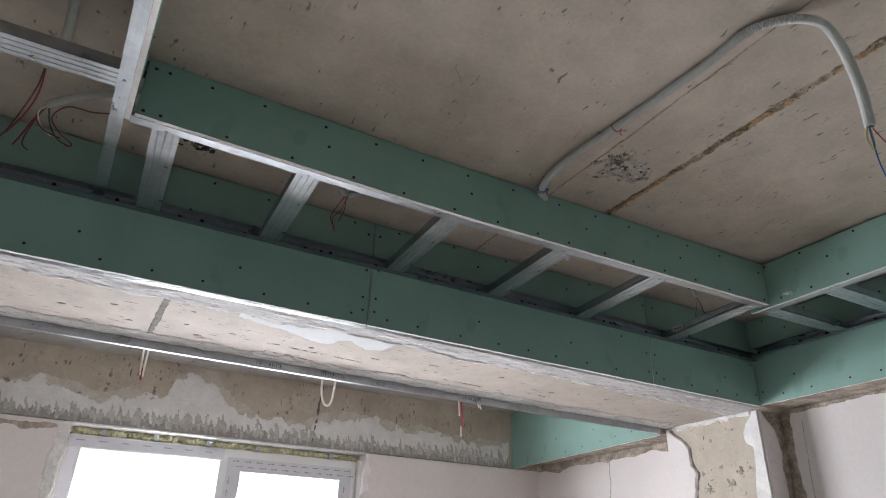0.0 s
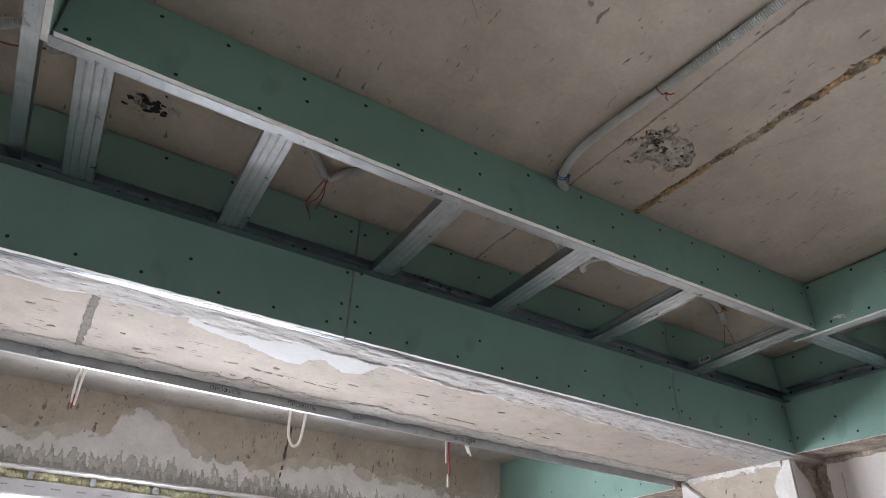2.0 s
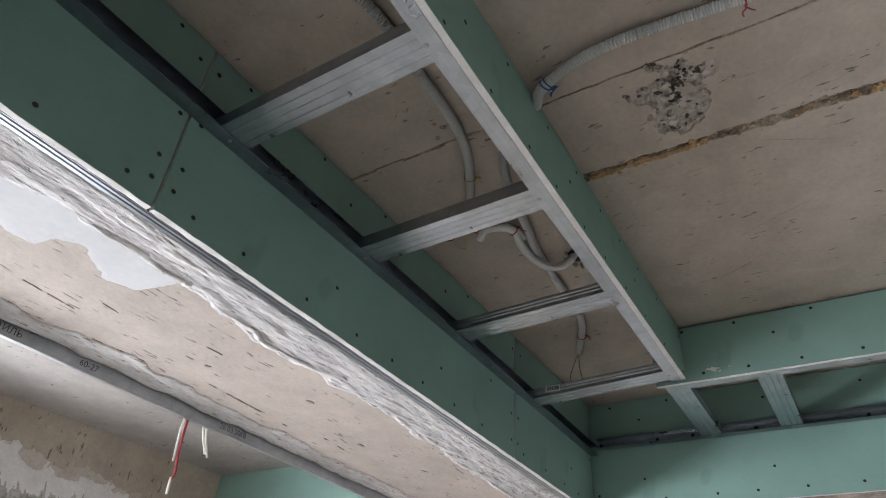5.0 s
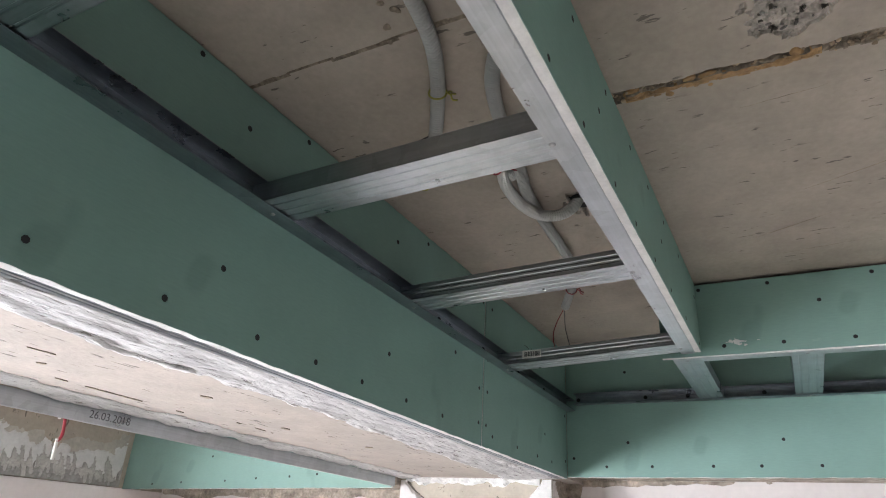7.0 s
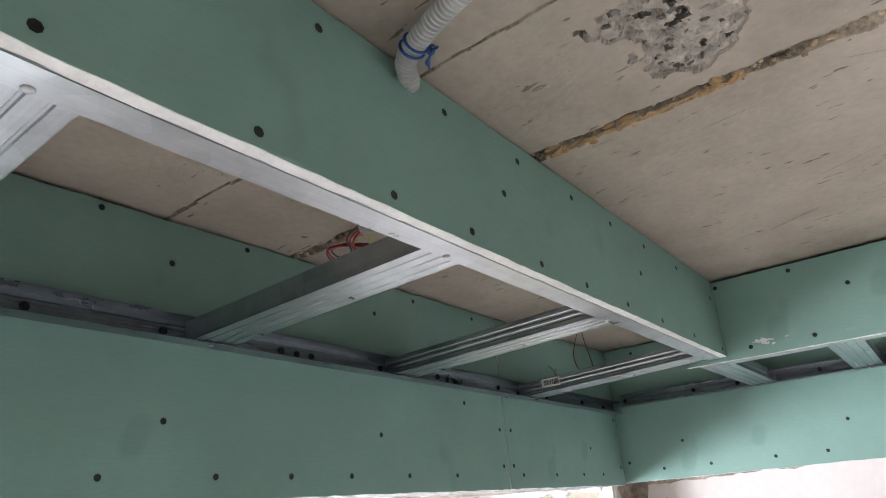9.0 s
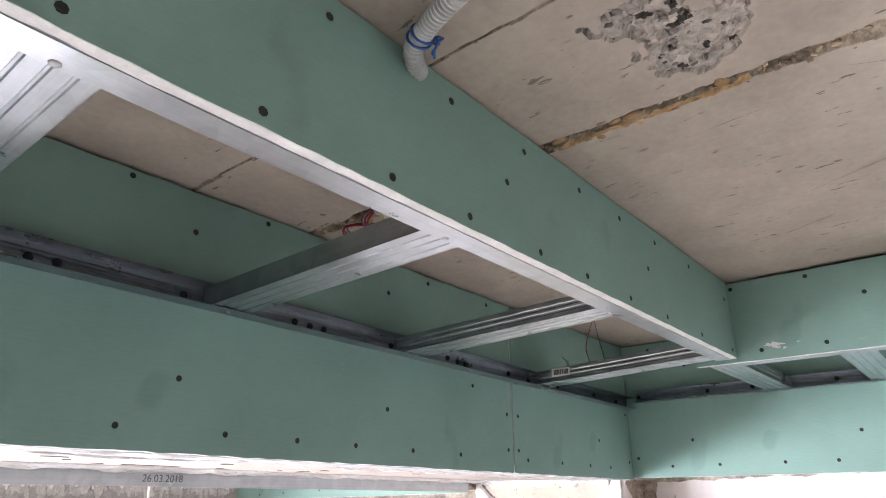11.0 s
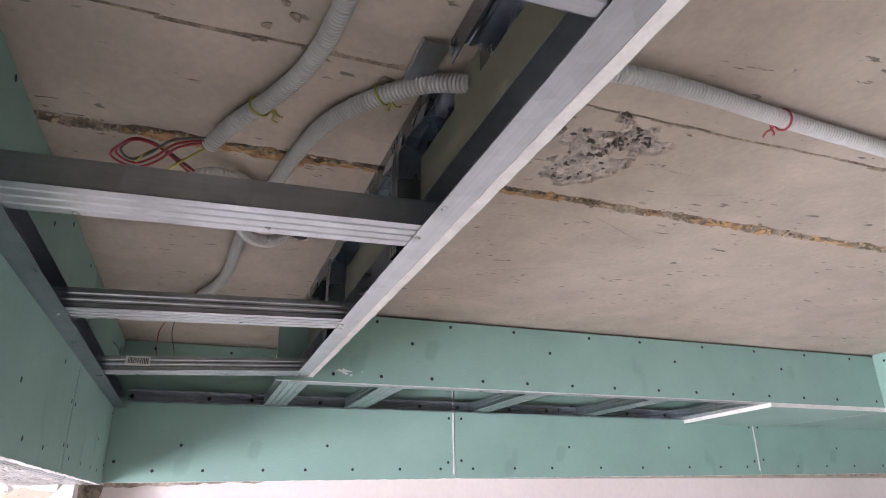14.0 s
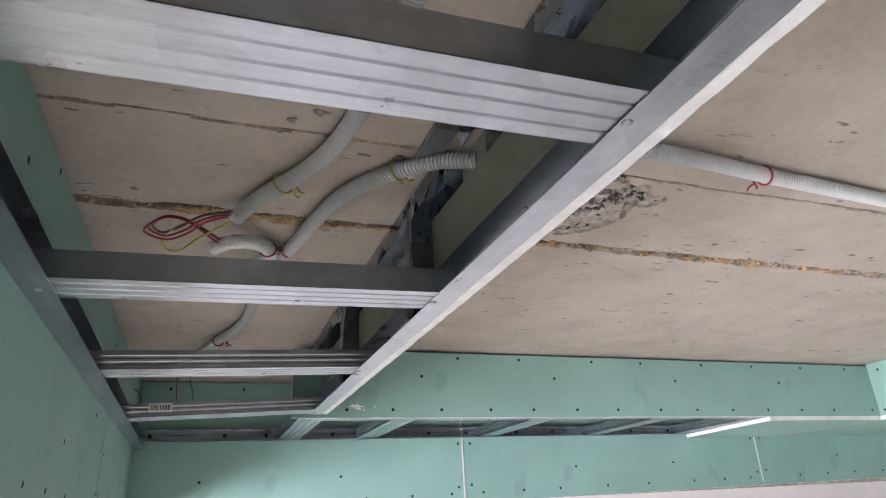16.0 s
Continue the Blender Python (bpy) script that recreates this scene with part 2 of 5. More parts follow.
gl.inputs["Base Color"].default_value = (0.8, 0.8, 0.8, 1)
gl.inputs["Emission Color"].default_value, gl.inputs["Emission Strength"].default_value = (1.0, 0.99, 0.97, 1), 3.0


# ---- mesh helpers ----
def mesh_of(name, bm, *mats, smooth=False):
    bmesh.ops.recalc_face_normals(bm, faces=bm.faces)
    me = bpy.data.meshes.new(name)
    if smooth:
        for f in bm.faces:
            f.smooth = True
    bm.to_mesh(me)
    bm.free()
    for m in mats:
        me.materials.append(M[m])
    return me


def part(name, bm, material, parent, label="", m=None, smooth=False):
    me = bm if isinstance(bm, bpy.types.Mesh) else mesh_of(name, bm, *material.split(), smooth=smooth)
    ob = new(name, me)
    ob.parent = parent
    if m is not None:
        ob.matrix_basis = m
    return tagged(ob, label)


def thing(name, bm, material, label="", category="", m=None, group="", kind="", smooth=False):
    me = bm if isinstance(bm, bpy.types.Mesh) else mesh_of(name, bm, *material.split(), smooth=smooth)
    ob = new(name, me)
    if m is not None:
        ob.matrix_basis = m
    return tagged(ob, label, category, group, kind)


def box(x0, x1, y0, y1, z0, z1, bevel=0.0, bm=None):
    own = bmesh.new()
    bmesh.ops.create_cube(own, size=1.0, matrix=Matrix.Translation(((x0 + x1) / 2, (y0 + y1) / 2, (z0 + z1) / 2)) @ Matrix.Diagonal((x1 - x0, y1 - y0, z1 - z0, 1)))
    if bevel:
        bmesh.ops.bevel(own, geom=own.edges[:], offset=bevel, segments=2, affect="EDGES")
    if bm is None:
        return own
    tmp = bpy.data.meshes.new("tmp")
    own.to_mesh(tmp)
    own.free()
    bm.from_mesh(tmp)
    bpy.data.meshes.remove(tmp)
    return bm


def boxes(*rows):
    bm = bmesh.new()
    for r in rows:
        box(*r, bm=bm)
    return bm


def sheet_profile(path, t, length, lift=None):
    """Thin folded sheet: the open section path in (y, z), thickness t, run along x from 0 to length."""
    pts = [Vector(p) for p in path]
    inner = []
    for i, p in enumerate(pts):
        a = (p - pts[i - 1]).normalized() if i else (pts[1] - p).normalized()
        b = (pts[i + 1] - p).normalized() if i < len(pts) - 1 else a
        d = (a + b)
        d = d.normalized() if d.length > 1e-6 else a
        k = max(0.5, d.dot(a))
        inner.append(p + Vector((-d.y, d.x)) * t / k)
    bm = bmesh.new()
    xs = [length * k / 40 for k in range(41)] if lift else [0.0, length]
    rows = []
    for x in xs:
        up = lift(x) if lift else 0.0
        rows.append(([bm.verts.new((x, p.x, p.y + up)) for p in pts], [bm.verts.new((x, p.x, p.y + up)) for p in inner]))
    for (o0, i0), (o1, i1) in zip(rows, rows[1:]):
        for k in range(len(pts) - 1):
            bm.faces.new((o0[k], o0[k + 1], o1[k + 1], o1[k]))
            bm.faces.new((i0[k], i1[k], i1[k + 1], i0[k + 1]))
        for k in (0, len(pts) - 1):
            bm.faces.new((o0[k], o1[k], i1[k], i0[k]))
    for o, n in (rows[0], rows[-1]):
        for k in range(len(pts) - 1):
            bm.faces.new((o[k], n[k], n[k + 1], o[k + 1]))
    return bm


def cd_section():
    """Ceiling profile 60 x 27 with ribs in the web (below) and in the sides and turned-in lips."""
    w, h = 0.030, 0.027
    path = [(-w + 0.006, h), (-w, h), (-w, 0.020), (-w + 0.0011, 0.0185), (-w + 0.0011, 0.016), (-w, 0.0145), (-w, 0.0115), (-w + 0.0011, 0.010), (-w + 0.0011, 0.0075), (-w, 0.006), (-w, 0)]
    for c in (-0.0155, 0.0, 0.0155):
        d = 0.0013
        path += [(c - 0.0021, 0), (c - 0.0010, d), (c + 0.0010, d), (c + 0.0021, 0)]
    right = [(-a, b) for a, b in path[:11]]
    return path + right[::-1]


def ud_section():
    """Wall channel 28 x 27: web at y = 0 with two ribs, flanges towards +y."""
    return [(0.027, 0.0), (0, 0), (0, 0.006), (0.0012, 0.008), (0.0012, 0.011), (0, 0.0125), (0, 0.0155), (0.0012, 0.017), (0.0012, 0.020), (0, 0.022), (0, 0.028), (0.027, 0.028)]


def curve_points(pts, step):
    """Even samples along a smooth curve through pts."""
    p = [Vector(q) for q in pts]
    p = [p[0] * 2 - p[1]] + p + [p[-1] * 2 - p[-2]]
    dense = []
    for i in range(1, len(p) - 2):
        for k in range(24):
            t = k / 24
            a, b, c, d = p[i - 1], p[i], p[i + 1], p[i + 2]
            dense.append(0.5 * (2 * b + (c - a) * t + (2 * a - 5 * b + 4 * c - d) * t * t + (3 * b - a - 3 * c + d) * t ** 3))
    dense.append(p[-2])
    out, run = [dense[0]], 0.0
    for a, b in zip(dense, dense[1:]):
        seg = (b - a).length
        while run + seg >= step and seg > 1e-9:
            a = a + (b - a) * ((step - run) / seg)
            out.append(a)
            seg, run = (b - a).length, 0.0
        run += seg
    return out


def tube(pts, radius, step=0.004, sides=6, bm=None, wave=None, hollow=False):
    own = bmesh.new() if bm is None else bm
    line = curve_points(pts, step)
    if len(line) < 2:
        line = [Vector(q) for q in pts]
    ref = Vector((0.31, 0.17, 0.93))
    rings = []
    for i, c in enumerate(line):
        d = (line[min(i + 1, len(line) - 1)] - line[max(i - 1, 0)]).normalized()
        u = (ref - d * ref.dot(d)).normalized()
        ref = u
        v = d.cross(u)
        r = radius * (wave[i % len(wave)] if wave else 1.0)
        rings.append([own.verts.new(c + (u * math.cos(a) + v * math.sin(a)) * r) for a in (2 * math.pi * k / sides for k in range(sides))])
    for a, b in zip(rings, rings[1:]):
        for k in range(sides):
            f = own.faces.new((a[k], a[(k + 1) % sides], b[(k + 1) % sides], b[k]))
            f.smooth = wave is None
    if hollow:
        for ring, nxt in ((rings[0], line[1] - line[0]), (rings[-1], line[-2] - line[-1])):
            c = sum((v.co for v in ring), Vector()) / sides
            lip = [own.verts.new(c + (v.co - c) * 0.8) for v in ring]
            deep = [own.verts.new(c + (v.co - c) * 0.78 + nxt.normalized() * 0.02) for v in ring]
            for k in range(sides):
                j = (k + 1) % sides
                own.faces.new((ring[k], ring[j], lip[j], lip[k]))
                own.faces.new((lip[k], lip[j], deep[j], deep[k]))
            own.faces.new(deep)
    else:
        own.faces.new(rings[0][::-1])
        own.faces.new(rings[-1])
    return own


def fractal(x, y, z=0.0, scale=1.0, octaves=4):
    return noise.fractal(Vector((x * scale, y * scale, z)), 0.8, 2.1, octaves)


def ragged_sheet(u0, u1, v0, v1, step, mask, place, thick=0.004, rough=0.0015, seed=0.0, feather=0.0, stretch=(1.0, 1.0), soft=False, rim=0.0013):
    """A skin with a torn outline: the cells of a grid where mask(u, v) > 0, laid on a surface by place(u, v, height), with a rim down to it."""
    nu, nv = max(2, round((u1 - u0) / step)), max(2, round((v1 - v0) / step))
    bm = bmesh.new()
    jit = random.Random(int(seed * 97) + 5)
    grid, base = {}, {}
    on = {(i, j) for i in range(nu) for j in range(nv) if mask(u0 + (u1 - u0) * (i + 0.5) / nu, v0 + (v1 - v0) * (j + 0.5) / nv) > 0}

    def corner(i, j):
        if (i, j) not in grid:
            u = u0 + (u1 - u0) * i / nu + (jit.uniform(-0.3, 0.3) * step if 0 < i < nu else 0)
            v = v0 + (v1 - v0) * j / nv + (jit.uniform(-0.3, 0.3) * step if 0 < j < nv else 0)
            cells = [(i - 1, j - 1), (i, j - 1), (i - 1, j), (i, j)]
            if not all(c in on for c in cells) and 0 < i < nu and 0 < j < nv:
                e = step * 0.25
                m = mask(u, v)
                gu, gv = (mask(u + e, v) - mask(u - e, v)) / (2 * e), (mask(u, v + e) - mask(u, v - e)) / (2 * e)
                g = math.hypot(gu, gv)
                if g > 1e-6:
                    k = max(-0.75 * step, min(0.75 * step, -m / g))
                    u, v = u + k * gu / g, v + k * gv / g
            h = thick + rough * fractal(u * stretch[0], v * stretch[1], seed, 40.0, 3)
            if feather:
                h *= min(1.0, 0.25 + max(0.0, mask(u, v)) / feather)
            if not all(c in on for c in cells) and 0 < i < nu and 0 < j < nv:
                h = rim
            grid[i, j] = bm.verts.new(place(u, v, max(h, rim * 0.9)))
            base[i, j] = (u, v)
        return grid[i, j]
    low = {}

    def foot(k):
        if k not in low:
            low[k] = bm.verts.new(place(*base[k], -0.4 * rim))
        return low[k]
    for i, j in on:
        ks = [(i, j), (i + 1, j), (i + 1, j + 1), (i, j + 1)]
        f = bm.faces.new([corner(*k) for k in ks])
        f.smooth = soft
        for a, b, n in ((0, 1, (i, j - 1)), (1, 2, (i + 1, j)), (2, 3, (i, j + 1)), (3, 0, (i - 1, j))):
            if n not in on:
                bm.faces.new((grid[ks[b]], grid[ks[a]], foot(ks[a]), foot(ks[b])))
    return bm


# ---- structure: slab ----
JOINTS = ((1.362, 0.0115, "wide"), (1.143, 0.0014, "thin"))


def joint_x(x0, y):
    return x0 + 0.004 * fractal(y, x0, 3.1, 9.0, 3) + 0.0


SPALLS = ((1.240, 1.210, 0.090, 0.055), (1.192, 1.165, 0.020, 0.045),  (0.190, 1.715, 0.050, 0.055), (1.615, 1.520, 0.035, 0.055))


def slab_mesh():
    xs = set(np.round(np.arange(XW, 2.7001, 0.014), 4))
    for x0, w, _ in JOINTS:
        xs |= set(np.round(np.arange(x0 - 0.024, x0 + 0.036, 0.0025), 4))
    xs |= set(np.round(np.arange(1.13, 1.345, 0.0022), 4))
    xs |= set(np.round(np.arange(1.134, 1.153, 0.001), 4))
    xs = sorted(xs)
    xs = [x for i, x in enumerate(xs) if i == 0 or x - xs[i - 1] > 0.0008]
    ys = sorted(set(np.round(np.concatenate((np.arange(YSOUTH, 0.4, 0.03), np.arange(0.4, 1.08, 0.0045), np.arange(1.08, 1.30, 0.0024), np.arange(1.30, 1.89, 0.0045), np.arange(1.89, 2.42, 0.04), [2.42])), 4)))
    verts, faces, ids = [], [], []
    nx, ny = len(xs), len(ys)
    kind = np.zeros((nx, ny), int)
    for i, x in enumerate(xs):
        for j, y in enumerate(ys):
            x, y = float(x), float(y)
            h = 0.0011 * fractal(x, y, 0.3, 5.0, 3)
            for x0, w, sort in JOINTS:
                d = abs(x - joint_x(x0, y))
                if d > 0.03:
                    continue
                edge = w * (0.85 + 0.55 * fractal(x0, y, 7.0, 11.0, 4) + 0.35 * fractal(x, y, 7.7, 40.0, 2))
                if sort == "thin":
                    edge = max(0.0012, edge * 1.2)
                spread = edge * (1.0 + 0.9 * max(0.0, fractal(x * 0.5, y, 12.2, 14.0, 4)) * (x > joint_x(x0, y)) * (sort == "wide"))
                if d < spread:
                    q = 1 - (d / spread) ** 2
                    h += (0.007 if sort == "wide" else 0.004) * q
                    kind[i, j] = 1
                    if sort == "wide" and (d > edge or x > joint_x(x0, y) - 0.003) and fractal(x * 0.5, y, 2.2, 10.0, 4) > (-0.35 if 1.20 < y < 1.40 or 1.50 < y < 1.74 else -0.02):
                        kind[i, j] = 2
                        h -= 0.009 * q + 0.004 * fractal(x, y, 4.0, 55.0, 3)
            for cx, cy, rx, ry in SPALLS:
                q = math.hypot((x - cx) / rx, (y - cy) / ry)
                if q < 1.7 and q < 0.90 + 0.75 * fractal(x, y, 5.5, 22.0, 4):
                    rough = fractal(x, y, 8.0, 52.0, 4)
                    h += 0.003 + max(0.0, 0.012 * rough - 0.001)
                    pit = fractal(x * 0.8, y, 3.3, 62.0, 4)
                    kind[i, j] = 4 if pit > 0.46 - 0.12 * max(0.0, 1 - q) else 3
                    h += 0.006 * (kind[i, j] == 4)
            verts.append((x, y, ZC + bend(x) + h))
    for i in range(nx - 1):
        for j in range(ny - 1):
            a = i * ny + j
            faces.append((a, a + 1, a + ny + 1, a + ny))
            ids.append(int(max(kind[i, j], kind[i + 1, j], kind[i, j + 1], kind[i + 1, j + 1]) if kind[i, j] == 3 and kind[i + 1, j + 1] == 3 else kind[i, j]))
    b = len(verts)
    top = ZC + 0.18
    for x, y in ((XW, YSOUTH), (XW, 2.42), (2.7, 2.42), (2.7, YSOUTH)):
        verts.append((x, y, top))
    faces.append((b, b + 3, b + 2, b + 1))
    ids.append(0)
    c = [0, ny - 1, (nx - 1) * ny + ny - 1, (nx - 1) * ny]
    for k in range(4):
        faces.append((c[k], c[(k + 1) % 4], b + (k + 1) % 4, b + k))
        ids.append(0)
    me = bpy.data.meshes.new("ceiling")
    me.from_pydata(verts, [], faces)
    for m in ("slab", "groove", "foam", "spall", "crevice"):
        me.materials.append(M[m])
    me.polygons.foreach_set("material_index", ids)
    me.update()
    return me


ceiling = tagged(new("ceiling", slab_mesh()), "bare concrete slab ceiling with open joints and spalled patches", "ceiling", kind="structure")


thing("ceiling_bay", box(XW, 2.72, 2.423, YBAY, ZBAY, ZC + 0.18), "bayslab", "bare grey concrete slab over the window bay", "ceiling", kind="structure")


def pebbles():
    bm = bmesh.new()
    rnd = random.Random(11)
    for cx, cy, rx, ry in SPALLS:
        for _ in range(int(17000 * rx * ry)):
            a, r = rnd.uniform(0, 6.283), math.sqrt(rnd.random()) * 0.95
            x, y = cx + rx * r * math.cos(a), cy + ry * r * math.sin(a)
            s = 0.0014 + 0.0056 * rnd.random() ** 2.4
            bmesh.ops.create_icosphere(bm, subdivisions=1, radius=1.0, matrix=Matrix.Translation((x, y, ZC + bend(x) + 0.0034 + rnd.uniform(-0.0008, 0.0026))) @ Euler((rnd.uniform(-0.3, 0.3), rnd.uniform(-0.3, 0.3), rnd.uniform(0, 3))).to_matrix().to_4x4() @ Matrix.Diagonal((s, s * rnd.uniform(0.45, 0.9), s * rnd.uniform(0.25, 0.5), 1)))
    return bm


part("exposed_aggregate", pebbles(), "pebble", ceiling, "grey and dark gravel bared in the spalled concrete", smooth=True)["kind"] = "stuff"



def joint_bits():
    bm = bmesh.new()
    rnd = random.Random(21)
    for _ in range(420):
        y = rnd.uniform(0.5, 1.84)
        x = joint_x(1.362, y) + rnd.gauss(0, 0.007)
        s = 0.0012 + 0.0034 * rnd.random() ** 2
        bmesh.ops.create_icosphere(bm, subdivisions=1, radius=1.0, matrix=Matrix.Translation((x, y, ZC + 0.0025 - rnd.uniform(0, 0.002))) @ Euler((rnd.uniform(-0.5, 0.5), rnd.uniform(-0.5, 0.5), rnd.uniform(0, 3))).to_matrix().to_4x4() @ Matrix.Diagonal((s, s * rnd.uniform(0.5, 1.6), s * rnd.uniform(0.4, 0.7), 1)))
    return bm


def foam_lumps():
    bm = bmesh.new()
    rnd = random.Random(33)
    for y0, y1, count in ((1.20, 1.40, 34), (1.52, 1.72, 30), (0.75, 0.95, 18)):
        for _ in range(count):
            y = rnd.uniform(y0, y1)
            r = 0.0025 + 0.0055 * rnd.random() ** 1.5
            m = Matrix.Translation((joint_x(1.362, y) + 0.006 + rnd.gauss(0, 0.006), y, ZC + 0.0012)) @ Euler((0, 0, rnd.uniform(0, 3))).to_matrix().to_4x4() @ Matrix.Diagonal((r, r * rnd.uniform(0.9, 2.0), r * 0.42, 1))
            bmesh.ops.create_icosphere(bm, subdivisions=2, radius=1.0, matrix=m)
    return bm


part("foam_lumps", foam_lumps(), "foam", ceiling, "orange-brown lumps of old foam in the joint", smooth=True)["kind"] = "stuff"
part("joint_bits", joint_bits(), "crumb", ceiling, "crumbs of mortar and old foam in the joint")["kind"] = "stuff"

# ---- structure: floor, beams, walls ----
thing("floor", box(XW, 2.9, YSOUTH, YBAY, -0.12, 0.0), "floor", "bare grey cement screed floor", "floor", kind="structure")


def zbeam(x):
    return ZB + 0.005 + FALL * (2.5 - x)


def beam_block():
    bm = bmesh.new()
    y0, y1, x0, x1 = YB + BOARD + 0.002, 2.42, XW, 2.72
    v = [bm.verts.new(p) for p in ((x0, y0, zbeam(x0)), (x1, y0, zbeam(x1)), (x1, y1, zbeam(x1)), (x0, y1, zbeam(x0)), (x0, y0, ZC + 0.1), (x1, y0, ZC + 0.1), (x1, y1, ZC + 0.1), (x0, y1, ZC + 0.1))]
    for f in ((3, 2, 1, 0), (4, 5, 6, 7), (0, 1, 5, 4), (1, 2, 6, 5), (2, 3, 7, 6), (3, 0, 4, 7)):
        bm.faces.new([v[k] for k in f])
    return bm


beam = thing("beam_north", beam_block(), "beam", "concrete beam with ragged plaster remains on its underside", "beam", kind="structure")
thing("beam_east", boxes((XE + BOARD + 0.002, 2.72, YSOUTH, YB + BOARD, 2.168, ZC - 0.001), (XE + BOARD + 0.002, 2.72, 2.424, YBAY, 2.128, ZBAY - 0.001)), "rawstrip", "rough concrete beam above the east wall", "beam", kind="structure")


def under(u, v, h):
    return (u, v - 0.016, zbeam(u) - h)


BAND = ((-0.62, 1.985), (-0.2, 1.99), (0.10, 2.010), (0.30, 2.000), (0.54, 2.020), (0.62, 2.015), (0.69, 1.992), (0.79, 1.998), (0.91, 1.994), (1.083, 2.018), (1.20, 2.030), (1.376, 2.018), (1.44, 2.012), (1.60, 2.020), (1.79, 2.026), (2.03, 2.046), (2.16, 2.040), (2.37, 2.062), (2.54, 2.07))
PUTTY = ((0.40, 2.015), (0.507, 2.052), (0.614, 2.093), (0.675, 2.124), (0.745, 2.122), (0.752, 2.075), (0.792, 2.055), (0.83, 2.085), (0.865, 2.109), (0.913, 2.094), (0.930, 2.000))


def band(u):
    """The plaster band's edge along the beam, wider towards the east."""
    return along(BAND, u) + 0.012 * fractal(u, 0, 2.0, 6.0, 4)


def near_mask(u, v):
    return band(u) + 0.014 * fractal(u, v, 6.0, 18.0, 3) - v


def near_lumps(u, v):
    return 0.05 + 0.30 * min(max((u - 0.7) / 0.5, 0.0), 1.0) - abs(v - band(u) + 0.013) / 0.026 + 0.85 * fractal(u * 0.45, v, 9.0, 15.0, 4)


def near_scabs(u, v):
    return -0.10 - abs(v - 1.935) / 0.07 + 0.8 * fractal(u * 0.35, v * 1.3, 14.0, 13.0, 4)


def far_mask(u, v):
    return v - (2.352 + 0.022 * fractal(u, 4, 1.0, 3.0, 4) + 0.022 * fractal(u, v, 3.0, 17.0, 3))


def putty_mask(u, v):
    return min(along(PUTTY, u) - v + 0.015 * fractal(u, v, 12.0, 22.0, 5), v - band(u) + 0.03, u - 0.41)


part("plaster_edge", ragged_sheet(XW + 0.01, 2.54, 1.90, 2.06, 0.006, near_mask, under, 0.0036, 0.0032, 1.0, 0.018, (0.3, 1.0), True, 0.0005), "torn", beam, "thin grey plaster dragged along the beam's near edge")
part("plaster_edge", ragged_sheet(XW + 0.01, 2.54, 1.90, 2.07, 0.005, near_lumps, under, 0.0062, 0.0040, 2.0, 0.45, (0.45, 1.0), True, 0.0005), "torn_white", beam, "torn white plaster ridge")
part("plaster_edge", ragged_sheet(XW + 0.01, 2.54, 1.90, 2.03, 0.005, near_scabs, under, 0.0056, 0.0036, 2.6, 0.35, (0.35, 1.0), True, 0.0005), "torn_white", beam, "pale scabs of plaster")
part("plaster_edge", ragged_sheet(XW + 0.01, 2.54, 2.26, 2.418, 0.0055, far_mask, under, 0.0062, 0.0048, 3.0, 0.045, (0.4, 1.0), True, 0.0005), "torn_white", beam, "ragged white plaster along the far edge")
part("putty_patch", ragged_sheet(0.42, 1.02, 1.96, 2.17, 0.008, putty_mask, under, 0.0010, 0.0001, 4.0, rim=0.0005), "beamputty", beam, "smooth grey putty patch")
part("joint_crack", ragged_sheet(0.180, 0.245, 1.91, 2.40, 0.006, lambda u, v: 0.009 - abs(u - 0.218 + 0.03 * (v - 1.9)) + 0.006 * fractal(u, v, 2.0, 30.0, 3), under, 0.0016, 0.0005, 5.0), "crevice", beam, "dark shutter joint across the beam")


def flat_under(u, v, h):
    return (u, v, zbeam(u) - h)


for x, y, r in ((0.699, 2.185, 0.007), (0.345, 2.270, 0.006), (0.365, 2.292, 0.004), (0.30, 2.05, 0.004), (0.60, 2.16, 0.003), (0.618, 2.175, 0.003), (0.607, 2.145, 0.003), (0.66, 2.31, 0.005), (1.18, 2.20, 0.005), (1.42, 2.12, 0.005), (1.71, 2.19, 0.006), (1.95, 2.15, 0.005), (0.08, 2.12, 0.005), (-0.05, 2.20, 0.006), (0.13, 2.24, 0.004), (0.30, 2.18, 0.004), (0.44, 2.19, 0.005)):
    part("chipped_hole", ragged_sheet(x - 0.024, x + 0.024, y - 0.012, y + 0.012, 0.003, lambda u, v: r - math.hypot((u - x) * 0.55, v - y) + 0.006 * fractal(u, v, 3.0, 60.0, 3), flat_under, 0.0015, 0.0005, x * 9), "groove", beam, "small dark chipped hole")

for x0, y0, x1, y1 in ((0.567, 2.308, 0.768, 2.333), (0.634, 2.223, 0.758, 2.235), (0.800, 2.235, 0.902, 2.244), (0.539, 2.228, 0.599, 2.212), (0.915, 2.174, 0.975, 2.181), (0.342, 2.295, 0.392, 2.279), (0.995, 2.323, 1.131, 2.309), (1.25, 2.27, 1.52, 2.285), (1.62, 2.25, 1.75, 2.262), (1.10, 2.13, 1.16, 2.128)):
    part("scratch", ragged_sheet(x0, x1, min(y0, y1) - 0.012, max(y0, y1) + 0.012, 0.0028, lambda u, v: 0.0008 - abs(v - y0 - (y1 - y0) * (u - x0) / (x1 - x0)) + 0.0022 * fractal(u, v, 5.0, 45.0, 3), flat_under, 0.0013, 0.0003, x0 * 11), "groove", beam, "thin dark scratch")

